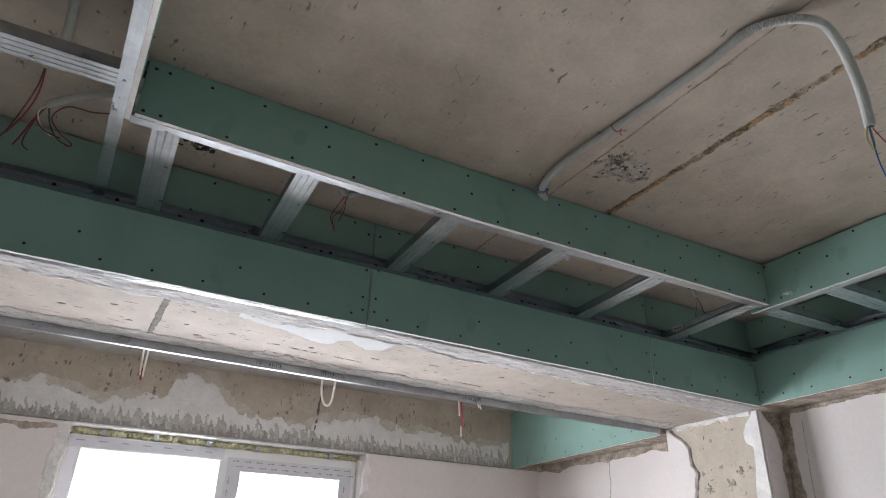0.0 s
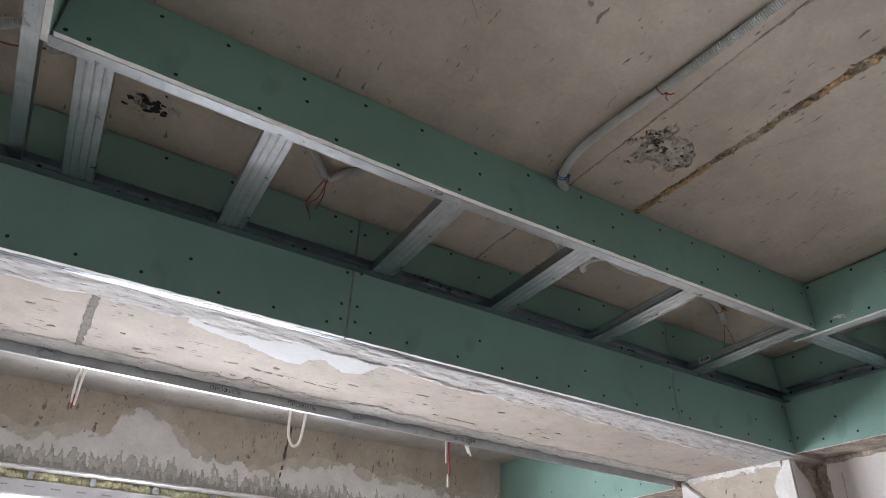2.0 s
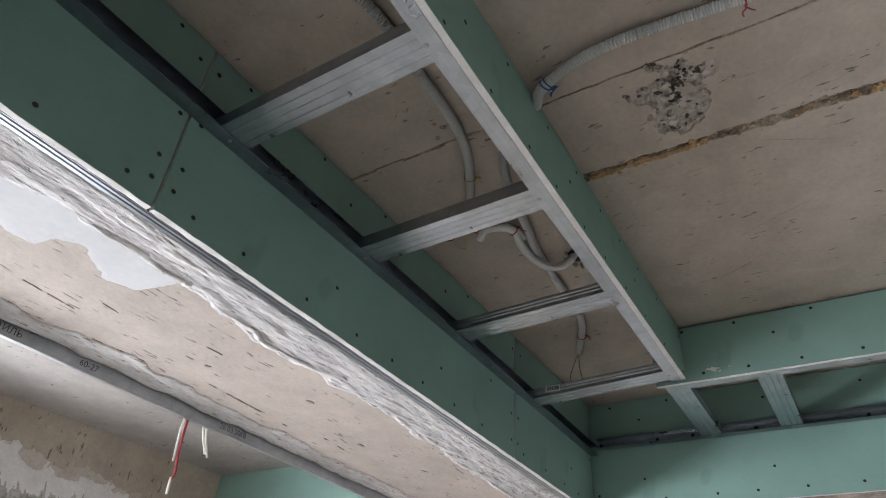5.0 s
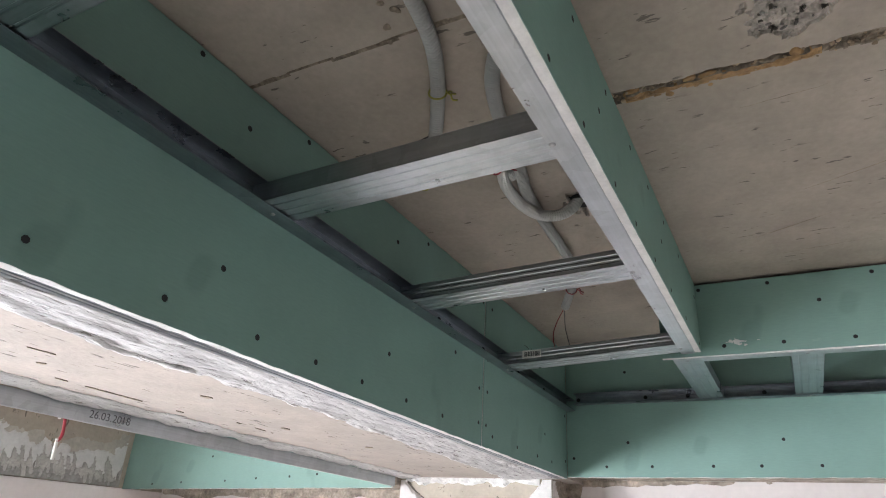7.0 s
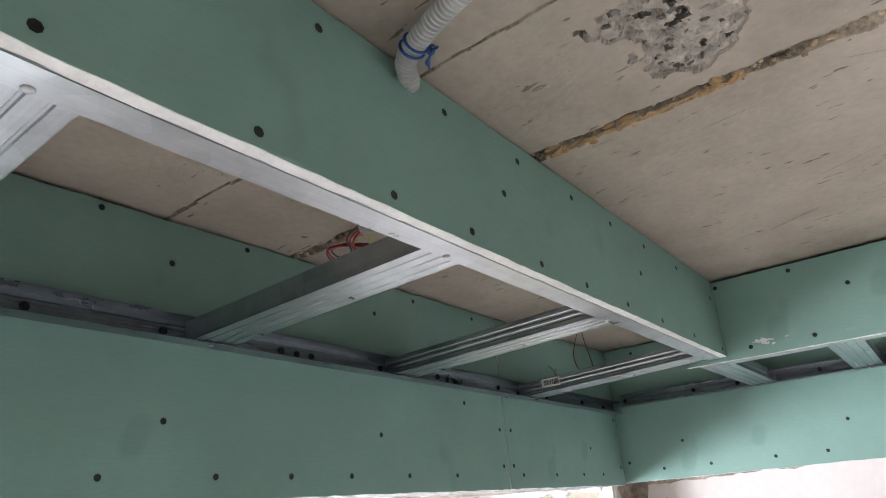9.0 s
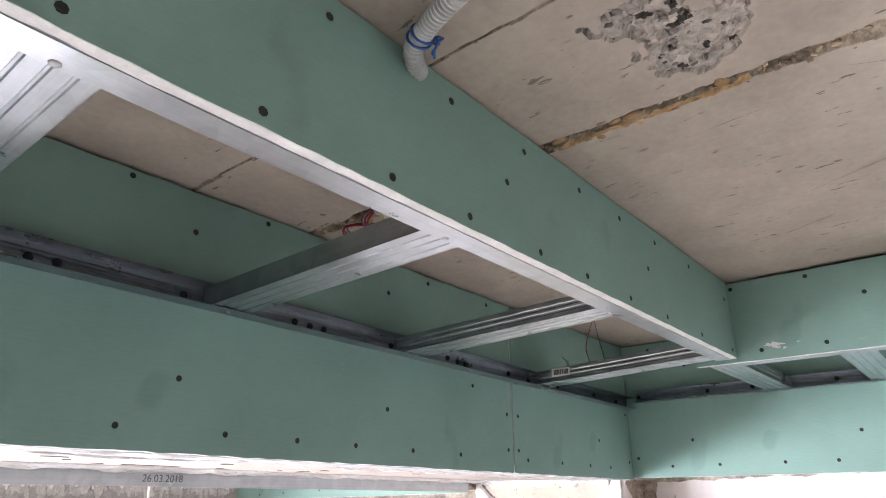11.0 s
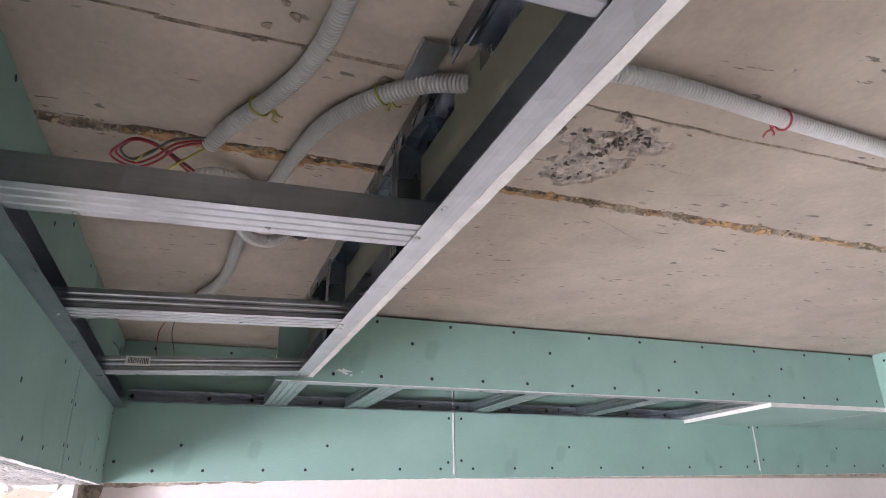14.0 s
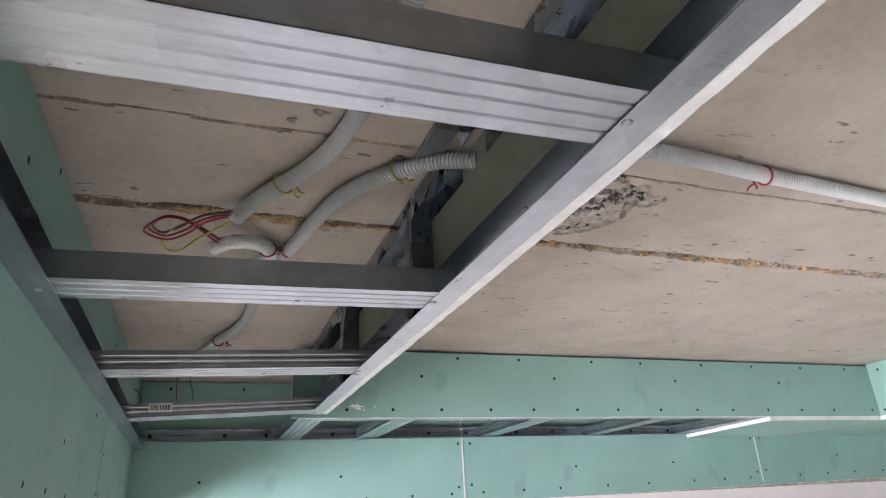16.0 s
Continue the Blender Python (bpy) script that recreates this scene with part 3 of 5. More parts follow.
# bay wall with its window opening
WX0, WX1, WZ0, WZ1 = -0.005, 1.512, 0.76, 2.094
wall_north = thing("wall_north", boxes((XW, WX0, YBAY, YBAY + 0.36, 0, WZ1), (WX1, 2.9, YBAY, YBAY + 0.36, 0, WZ1), (WX0, WX1, YBAY, YBAY + 0.36, 0, WZ0)), "plaster", "pale plastered bay wall round the window", "wall", kind="structure")
lintel = thing("lintel", box(XW, 2.9, YBAY, YBAY + 0.36, WZ1 + 0.002, ZC + 0.18), "lintel", "brown raw concrete lintel with torn putty patches", "lintel", kind="structure")


def on_bay(u, v, h):
    return (u, YBAY - h, v)


PUTTY_TOP = ((-0.60, 2.24), (-0.28, 2.25), (-0.176, 2.269), (-0.02, 2.236), (0.10, 2.212), (0.236, 2.236), (0.405, 2.275), (0.439, 2.37), (0.52, 2.395), (0.614, 2.387), (0.728, 2.249), (0.824, 2.223), (1.045, 2.211), (1.145, 2.199), (1.257, 2.236), (1.38, 2.27), (1.514, 2.30), (1.666, 2.234), (1.95, 2.25), (2.2, 2.22), (2.48, 2.25))


def bay_putty(u, v):
    return along(PUTTY_TOP, u) + 0.045 * fractal(u, v, 22.0, 15.0, 5) - v


def bay_thin(u, v):
    return along(PUTTY_TOP, u) + 0.045 + 0.05 * fractal(u, v, 25.0, 7.0, 4) - v - 0.03 * abs(math.sin(u * 5.0))


def bay_comb(u, v):
    lean = u + 0.25 * (v - 2.14)
    return 0.75 + 1.0 * fractal(lean * 3.4, v * 0.55, 31.0, 17.0, 3) + 0.3 * fractal(u, 2, 3.0, 3.0, 2) - (v - 2.115) / 0.075


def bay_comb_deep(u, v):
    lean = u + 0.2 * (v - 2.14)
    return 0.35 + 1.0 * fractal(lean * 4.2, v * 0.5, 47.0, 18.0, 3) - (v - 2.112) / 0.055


part("putty_skin", ragged_sheet(XW + 0.02, 2.48, 2.097, 2.43, 0.007, bay_thin, on_bay, 0.0018, 0.0006, 6.5), "thinputty", lintel, "thin scraped veil of putty")
part("putty_skin", ragged_sheet(XW + 0.02, 2.48, 2.097, 2.42, 0.0065, bay_putty, on_bay, 0.004, 0.001, 6.0), "putty", lintel, "torn grey putty skin")
part("combed_adhesive", ragged_sheet(XW + 0.02, 2.48, 2.097, 2.235, 0.0048, bay_comb, on_bay, 0.0068, 0.001, 8.0), "combed", lintel, "grey combed adhesive strokes along the lower edge")
# The combing's shadow, laid on as a second, darker layer of strokes.
part("combed_adhesive", ragged_sheet(XW + 0.02, 2.48, 2.097, 2.18, 0.0048, bay_comb_deep, on_bay, 0.0090, 0.001, 8.5), "combed_dark", lintel, "darker strokes painting the shade in the combed adhesive")
part("joint_crack", ragged_sheet(1.16, 1.25, 2.10, 2.44, 0.006, lambda u, v: 0.0055 - abs(u - 1.197 - 0.09 * (v - 2.2)) + 0.007 * fractal(u, v, 6.0, 25.0, 3), on_bay, 0.0105, 0.0005, 9.0), "crevice", lintel, "dark vertical joint")
for x, z, w, h in ((0.129, 2.350, 0.013, 0.034), (0.118, 2.262, 0.012, 0.014), (0.017, 2.234, 0.016, 0.012), (0.341, 2.285, 0.008, 0.030), (0.416, 2.342, 0.006, 0.010), (0.305, 2.262, 0.008, 0.012), (1.03, 2.264, 0.009, 0.016), (1.043, 2.345, 0.006, 0.026), (1.217, 2.385, 0.012, 0.028), (1.175, 2.345, 0.007, 0.022), (0.250, 2.36, 0.006, 0.030), (-0.12, 2.36, 0.010, 0.020), (-0.30, 2.25, 0.020, 0.010), (0.78, 2.33, 0.005, 0.020), (1.46, 2.38, 0.007, 0.024), (1.62, 2.30, 0.008, 0.028), (1.80, 2.36, 0.007, 0.026), (2.05, 2.32, 0.008, 0.020)):
    part("gouge", ragged_sheet(x - 2 * w, x + 2 * w, z - 1.6 * h, z + 1.6 * h, 0.0035, lambda u, v: 0.62 - math.hypot((u - x) / w, (v - z) / h) + 0.8 * fractal(u, v, x * 7, 40.0, 3), on_bay, 0.0046, 0.0005, x + 3.0), "groove", lintel, "dark gouge in the raw concrete")


# east wall, pier, and the plain walls that close the room
wall_east = thing("wall_east", boxes((XWALL, 2.95, YSOUTH - 0.2, 1.912, 0, 2.167), (XWALL, 2.95, 2.422, YBAY, 0, 2.127)), "plaster", "pale pinkish plastered wall below the boards", "wall", kind="structure")
pier = thing("pier", boxes((2.56, 2.95, 1.912, 2.420, 0, 2.160),), "pier", "raw concrete pier carrying the beam, with plaster torn off", "pier", kind="structure")


def on_pier(u, v, h):
    return (2.56 - h, u, v)


def on_east(u, v, h):
    return (XWALL - h, u, v)


PIER_R = ((0.9, 1.975), (1.60, 1.968), (1.82, 1.984), (2.00, 1.959), (2.012, 1.962), (2.03, 1.992), (2.071, 1.999), (2.11, 1.975), (2.150, 1.940))
PIER_L = ((0.9, 2.30), (1.60, 2.285), (1.84, 2.291), (1.935, 2.267), (1.97, 2.292), (2.048, 2.297), (2.09, 2.335), (2.117, 2.376), (2.15, 2.41))
SOUTH = ((0.9, 2.655), (1.825, 2.658), (1.968, 2.668), (2.081, 2.655), (2.126, 2.60), (2.16, 2.57))
part("plaster_skin", ragged_sheet(1.913, 2.03, 0.9, 2.152, 0.007, lambda u, v: along(PIER_R, v) + 0.006 * fractal(u, v, 4.0, 16.0, 3) - u, on_pier, 0.008, 0.0008, 10.0), "whiteplaster", pier, "white corner plaster")
part("plaster_skin", ragged_sheet(2.24, 2.419, 0.9, 2.145, 0.007, lambda u, v: u - along(PIER_L, v) + 0.006 * fractal(u, v, 4.0, 16.0, 3), on_pier, 0.009, 0.0008, 11.0), "plaster", pier, "pale plaster sheet broken off along a curve")
part("joint_crack", ragged_sheet(2.24, 2.419, 0.9, 2.145, 0.004, lambda u, v: 0.005 - abs(u - along(PIER_L, v) + 0.003) + 0.004 * fractal(u, v, 4.0, 30.0, 3), on_pier, 0.0018, 0.0006, 11.5), "crevice", pier, "dark crack along the broken plaster")
part("raw_strip", ragged_sheet(2.58, 2.699, 0.9, 2.165, 0.008, lambda u, v: u - along(SOUTH, v) - 0.012 * fractal(2, v, 4.0, 9.0, 3), lambda u, v, h: (u, 1.912 - h, v), 0.004, 0.006, 12.0), "rawstrip", pier, "dark unplastered masonry strip in the corner")
part("plaster_skin", ragged_sheet(2.561, 2.69, 0.9, 2.15, 0.008, lambda u, v: along(SOUTH, v) - 0.004 + 0.012 * fractal(2, v, 4.0, 9.0, 3) - u, lambda u, v, h: (u, 1.912 - h, v), 0.006, 0.001, 18.0), "plaster", pier, "pale plaster on the pier's return")
part("raw_strip", ragged_sheet(1.84, 1.911, 0.9, 2.166, 0.008, lambda u, v: u - 1.872 + 0.018 * fractal(2, v, 14.0, 7.0, 4) + 0.2 * max(0.0, v - 2.11), on_east, 0.004, 0.006, 12.6), "rawstrip", wall_east, "dark unplastered masonry strip in the corner")
for cy, cz, r in ((2.222, 1.861, 0.024), (2.102, 1.873, 0.024), (2.043, 1.915, 0.022), (2.141, 1.947, 0.013), (1.993, 1.927, 0.010), (2.242, 1.932, 0.007), (2.177, 2.063, 0.005), (2.223, 2.033, 0.005)):
    for k in range(1 + int(r * 220)):
        a, q = k * 2.4 + cy * 9, (0.0 if k == 0 else 0.75 * r)
        hy, hz, hr = cy + q * math.cos(a), cz + q * math.sin(a), r * (0.42 if r > 0.011 else 0.8) * (1.0 - 0.08 * k)
        part("chipped_hole", ragged_sheet(hy - 0.03, hy + 0.03, hz - 0.03, hz + 0.03, 0.0035, lambda u, v: hr - math.hypot(u - hy, v - hz) + 0.010 * fractal(u, v, 3.0, 60.0, 3), on_pier, 0.0016 + 0.0004 * k, 0.0006, hy * 10), "combed" if k % 3 == 2 else "groove", pier, "dark chipped hole")
part("raw_strip", ragged_sheet(1.30, 1.90, 2.10, 2.166, 0.008, lambda u, v: v - 2.166 + 0.004 + 0.032 * (u - 1.36) - 0.012 * fractal(u, 3, 4.0, 9.0, 4), on_east, 0.003, 0.003, 13.0), "rawstrip", wall_east, "unplastered strip under the beam")
part("raw_strip", ragged_sheet(2.424, YBAY - 0.01, 2.02, 2.126, 0.012, lambda u, v: v - 2.085 - 0.025 * fractal(u, 5, 4.0, 5.0, 3), on_east, 0.003, 0.003, 14.0), "rawstrip", wall_east, "unplastered strip under the beam")
part("crack", ragged_sheet(1.80, 1.87, 1.2, 2.11, 0.003, lambda u, v: 0.0016 - abs(u - 1.820 - 0.01 * fractal(v, 0, 1, 3.0, 3)), on_east, 0.0015, 0.0002, 15.0), "combed", wall_east, "hairline crack in the plaster")
part("crack", ragged_sheet(2.97, 3.05, 1.5, 2.10, 0.004, lambda u, v: 0.003 - abs(u - 3.01 - 0.02 * fractal(v, 0, 9, 4.0, 3)), on_east, 0.0015, 0.0002, 16.0), "combed", wall_east, "wide crack in the plaster")
thing("wall_west", box(XW - 0.25, XW, YSOUTH - 0.2, YBAY + 0.36, 0, ZC + 0.18), "floor", "plain raw cement wall", "wall", kind="structure")
# Unseen wall; its opening is made up to let fill light and sky in.
thing("wall_south", boxes((XW, 0.84, YSOUTH - 0.25, YSOUTH, 0, ZC + 0.18), (2.36, 2.7, YSOUTH - 0.25, YSOUTH, 0, ZC + 0.18), (0.84, 2.36, YSOUTH - 0.25, YSOUTH, 0, 0.74), (0.84, 2.36, YSOUTH - 0.25, YSOUTH, 2.16, ZC + 0.18)), "floor", "plain raw cement wall, unseen, with an added opening for fill light", "wall", kind="structure")

# ---- window in the bay ----
FY = YBAY + 0.085      # room face of the window frame
window = tagged(new("window_1"), "white plastic window with grey protective film, foamed into its opening", "window", kind="structure")
window.location = (0.052, 0.0, -0.041)
frame_rows = [(-0.035, 1.44, FY, FY + 0.07, 2.035, 2.095), (-0.035, 0.027, FY, FY + 0.07, 0.84, 2.035), (1.378, 1.44, FY, FY + 0.07, 0.84, 2.035), (-0.035, 1.44, FY, FY + 0.07, 0.80, 0.84), (0.685, 0.745, FY, FY + 0.07, 0.84, 2.035)]
for r in frame_rows:
    part("window_frame", box(*r, bevel=0.004), "pvc", window)
sash = part("sash", boxes((0.722, 1.408, FY - 0.018, FY - 0.001, 1.985, 2.052), (0.722, 0.792, FY - 0.018, FY - 0.001, 0.86, 1.985), (1.338, 1.408, FY - 0.018, FY - 0.001, 0.86, 1.985), (0.722, 1.408, FY - 0.018, FY - 0.001, 0.82, 0.86)), "film", window, "opening sash under grey printed film")
part("film_strip", boxes((-0.03, 0.70, FY - 0.002, FY - 0.0005, 2.04, 2.088), (-0.03, 0.02, FY - 0.002, FY - 0.0005, 0.85, 2.038)), "film", window, "grey protective film on the frame")
part("pane", box(0.03, 0.683, FY + 0.03, FY + 0.034, 0.842, 2.033), "glass", window).visible_shadow = False
part("pane", box(0.794, 1.336, FY - 0.012, FY - 0.008, 0.862, 1.983), "glass", sash).visible_shadow = False
marks = bmesh.new()
rnd = random.Random(4)
for x0 in np.arange(0.745, 1.37, 0.062):
    for z0, k in ((2.033, 0.0), (2.006, 0.02)):
        for c in range(5):
            box(x0 + k + c * 0.007, x0 + k + c * 0.007 + 0.0045, FY - 0.0195, FY - 0.0182, z0, z0 + rnd.choice((0.004, 0.006)), bm=marks)
for z0 in np.arange(1.3, 1.96, 0.062):
    for xm in (0.735, 1.368):
        for c in range(5):
            box(xm, xm + rnd.choice((0.004, 0.006)), FY - 0.0195, FY - 0.0182, z0 + c * 0.007, z0 + c * 0.007 + 0.0045, bm=marks)
for x0 in np.arange(0.0, 0.62, 0.10):
    for c in range(5):
        box(x0 + c * 0.008, x0 + c * 0.008 + 0.005, FY - 0.0042, FY - 0.0028, 2.066, 2.071, bm=marks)
part("printed_marks", marks, "faintink", sash, "rows of dark print on the film")
foam = bmesh.new()
for i in range(150):
    x = -0.05 + i * 0.0101
    s = 0.013 + 0.005 * rnd.random()
    bmesh.ops.create_icosphere(foam, subdivisions=1, radius=s, matrix=Matrix.Translation((x, FY + 0.02 + rnd.uniform(-0.012, 0.01), 2.115 + rnd.uniform(-0.006, 0.006))) @ Matrix.Diagonal((1.2, 1, 1.1, 1)))
box(-0.055, 1.46, FY + 0.03, FY + 0.06, 2.09, 2.134, bm=foam)
part("mounting_foam", foam, "mountfoam", window, "pale yellow mounting foam in the gap")
for xa in (0.10, 0.34, 0.60, 0.86, 1.27):
    part("anchor_plate", boxes((xa, xa + 0.022, FY - 0.012, FY + 0.03, 2.095, 2.098), (xa, xa + 0.022, FY - 0.012, FY - 0.009, 2.095, 2.128)), "steel", window, "dull steel fixing anchor in the foam")
part("reveal_plaster", boxes((-0.058, -0.036, FY + 0.01, FY + 0.06, 0.80, 2.10), (1.442, 1.464, FY - 0.03, FY + 0.06, 0.80, 2.10)), "whiteplaster", window, "white plaster strips beside the frame")
part("reveal_plaster", ragged_sheet(WX0, WX1, YBAY, YBAY + 0.09, 0.009, lambda u, v: 1, lambda u, v, h: (u, v, WZ1 + 0.002 - h), 0.006, 0.004, 17.0), "whiteplaster", lintel, "white plaster on the head of the opening")
part("torn_plaster", ragged_sheet(-0.06, 0.03, 1.2, 2.092, 0.006, lambda u, v: 0.030 - abs(u + 0.014) + 0.020 * fractal(u, v, 41.0, 10.0, 4), on_bay, 0.005, 0.003, 31.0), "whiteplaster", wall_north, "broken white plaster along the opening's edge")
part("torn_plaster", ragged_sheet(-0.60, -0.03, 2.03, 2.092, 0.006, lambda u, v: -0.18 - abs(v - 2.066) / 0.03 + 0.9 * fractal(u * 0.5, v, 43.0, 12.0, 4) + 0.35, on_bay, 0.002, 0.002, 32.0), "rawstrip", wall_north, "brown torn plaster under the lintel")
part("torn_plaster", ragged_sheet(1.49, 1.62, 1.6, 2.092, 0.006, lambda u, v: 0.022 - abs(u - 1.522) + 0.016 * fractal(u, v, 45.0, 10.0, 4), on_bay, 0.006, 0.003, 33.0), "whiteplaster", wall_north, "broken white plaster along the opening's edge")
thing("backdrop", box(-6, 8, 9.0, 9.02, -3, 8), "pvc", "bright overcast daylight outside the window", "sky", kind="structure").data.materials[0] = glow

# ---- boards ----
SCREW = None


def screw_mesh():
    bm = bmesh.new()
    rings = []
    for r, y in ((0.0042, -0.0003), (0.0036, -0.0006), (0.0016, -0.0002)):
        rings.append([bm.verts.new((r * math.cos(a), y, r * math.sin(a))) for a in (k * math.pi / 4 for k in range(8))])
    for a, b in zip(rings, rings[1:]):
        for k in range(8):
            bm.faces.new((a[k], a[(k + 1) % 8], b[(k + 1) % 8], b[k]))
    bm.faces.new(rings[-1])
    return mesh_of("screw", bm, "screw")


SCREW = screw_mesh()


def strip_mesh(length, y0, y1, lows, highs, name, mat):
    """A long block along x between y0 and y1 whose lower and upper edges follow lows and highs."""
    bm = bmesh.new()
    n = len(lows) - 1
    cols = []
    for i in range(n + 1):
        x = length * i / n
        cols.append([bm.verts.new(p) for p in ((x, y0, lows[i][0]), (x, y0, highs[i]), (x, y1, highs[i]), (x, y1, lows[i][1]))])
    for a, b in zip(cols, cols[1:]):
        for k in range(4):
            bm.faces.new((a[k], a[(k + 1) % 4], b[(k + 1) % 4], b[k]))
    bm.faces.new(cols[0])
    bm.faces.new(cols[-1])
    return mesh_of(name, bm, mat)


def board(length, height, m, label, spots, group="green boards", seed=1, chip=0.0012, lift=(0.0, 0.0), bow=None, top=None):
    """A plasterboard: front at y = 0 facing -y, back at +y, lower left corner at the origin. spots: screws (x, z). lift: how far the lower edge rises at either end."""
    rnd = random.Random(seed)
    n = max(2, round(length / 0.018))
    up = [lift[0] + (lift[1] - lift[0]) * i / n + (bow(length * i / n) if bow else 0) for i in range(n + 1)]
    tall = [top(length * i / n) if top else 0.0 for i in range(n + 1)]
    lows = [(u + rnd.uniform(-chip, chip * 0.4), u + rnd.uniform(-chip, chip * 0.4)) for u in up]
    highs = [height + t + rnd.uniform(-chip * 0.4, chip) for t in tall]
    ob = tagged(new("plasterboard"), label, "plasterboard", group)
    ob.matrix_basis = m
    part("gypsum_core", strip_mesh(length, 0.0007, BOARD - 0.0006, lows, highs, "gypsum_core", "gypsum"), "", ob, "white crumbly gypsum edge")
    part("face_paper", strip_mesh(length, 0.0, 0.0007, [(a + 0.0004, a + 0.0004) for a, _ in lows], [h - 0.0004 for h in highs], "face_paper", "green"), "", ob, "green face paper")
    part("back_paper", strip_mesh(length, BOARD - 0.0006, BOARD, [(b + 0.0004, b + 0.0004) for _, b in lows], [h - 0.0004 for h in highs], "back_paper", "backpaper"), "", ob, "dull olive-grey back paper")
    for x, z in spots:
        k = min(max(x / length, 0), 1)
        part("screw", SCREW, "", ob, m=pose(x, 0, z + (lift[0] + (lift[1] - lift[0]) * k if z < 0.12 and not bow else 0)) @ pose(0, 0, 0, 0, rnd.uniform(0, 90), 0))
    return ob


def rows_of(length, spec, seed):
    """Screw places: spec rows of (z, first, spacing)."""
    rnd = random.Random(seed)
    out = []
    for z, first, gap in spec:
        x = first
        while x < length - 0.012:
            out.append((x + rnd.uniform(-0.012, 0.012) * (first < x), z + rnd.uniform(-0.004, 0.004)))
            x += gap * rnd.uniform(0.9, 1.1)
    return out


H_B = ZC - 0.004 - ZB


def sag(x):
    return FALL * (2.5 - x)


LOW, MID = 0.027, 0.090
BEAM_LOW = (-0.42, -0.28, -0.14, 0.03, 0.155, 0.285, 0.452, 0.581, 0.715, 0.832, 0.936, 1.09, 1.235, 1.354, 1.47, 1.605, 1.739, 1.973, 2.119, 2.256, 2.367)
BEAM_MID = (-0.033, 0.376, 1.16, 1.539, 2.314)
BEAM_HIGH = ((0.214, 2.404), (0.263, 2.506), (0.422, 2.499), (0.607, 2.396), (0.699, 2.499), (0.748, 2.469), (0.747, 2.235), (0.752, 2.345), (0.788, 2.471), (0.789, 2.238), (0.791, 2.352), (0.854, 2.5), (1.059, 2.502),
             (1.155, 2.453), (1.269, 2.502), (1.534, 2.454), (1.642, 2.497), (1.78, 2.318), (1.834, 2.496), (1.898, 2.272), (1.905, 2.467), (1.938, 2.343), (1.940, 2.272), (1.955, 2.466), (2.485, 2.319))
SEAMS = [XW + 0.002, 0.771, 1.921, XE + 0.0025]
for k, (a, b) in enumerate(zip(SEAMS, SEAMS[1:])):
    L = b - a - 0.0045
    spots = [(x - a, LOW) for x in BEAM_LOW if a < x < b] + [(x - a, MID) for x in BEAM_MID if a < x < b] + [(x - a, z - ZB) for x, z in BEAM_HIGH if a < x < b]
    spots += [(0.017, 0.045), (L - 0.017, 0.044)]
    board(L, H_B, pose(a, YB, ZB), "green moisture-resistant plasterboard screwed to the beam", spots, seed=k, lift=(sag(a), sag(b)), top=lambda x, a=a: bend(a + x))
SEAM = box(-0.0045, 0.0, -0.0009, 0.0002, 0.012, 0.34)
SEAM_MESH = mesh_of("seam_edge", SEAM, "gypsum")
# east beam, facing the room (front towards -x): turned so that local x runs towards -y
E_SEAMS = [YB - 0.0004, 0.912, -0.245, -1.40, YSOUTH + 0.002]
EAST_LOW = (1.737, 1.616, 1.464, 1.352, 1.221, 1.083, 0.959, 0.856, 0.718, 0.589, 0.412, 0.252, 0.063, -0.069, -0.186, -0.421, -0.56, -0.70, -0.85, -1.0, -1.15, -1.3)
EAST_MID = (1.676, 1.295, 0.523, 0.138, -0.627, -1.0)
EAST_HIGH = ((1.77, 2.493), (1.674, 2.44), (1.576, 2.493), (1.285, 2.459), (1.02, 2.47), (0.931, 2.334), (0.891, 2.334), (0.62, 2.46), (0.30, 2.46), (-0.222, 2.334), (-0.262, 2.334))
for k, (a, b) in enumerate(zip(E_SEAMS, E_SEAMS[1:])):
    L = a - b - 0.003
    spots = [(a - y, LOW) for y in EAST_LOW if b < y < a] + [(a - y, MID) for y in EAST_MID if b < y < a] + [(a - y, z - ZB) for y, z in EAST_HIGH if b < y < a]
    eb = board(L, H_B, pose(XE, a, ZB, 0, 0, -90), "green moisture-resistant plasterboard screwed above the east wall", spots + [(L - 0.02, 0.045), (0.019, 0.05)], seed=5 + k, lift=(0.004 + 0.009 * (YB - a), 0.004 + 0.009 * (YB - b)))
    part("seam_edge", SEAM_MESH, "", eb, "pale bevelled paper edge at the seam", m=pose(L - 0.0005, 0, 0.004 + 0.009 * (YB - b)))
L = YBAY - 2.426
board(L, ZBAY - 0.004 - 2.092, pose(XE, YBAY - 0.002, 2.092, 0, 0, -90), "green plasterboard closing the bay's end above the wall", [(YBAY - 0.002 - y, z - 2.092) for y, z in ((2.6, 2.140), (2.723, 2.136), (2.841, 2.130), (2.887, 2.215), (2.935, 2.335), (2.992, 2.125), (3.139, 2.118), (3.223, 2.215), (3.363, 2.114), (3.52, 2.11))], seed=9, lift=(0.0, 0.026))

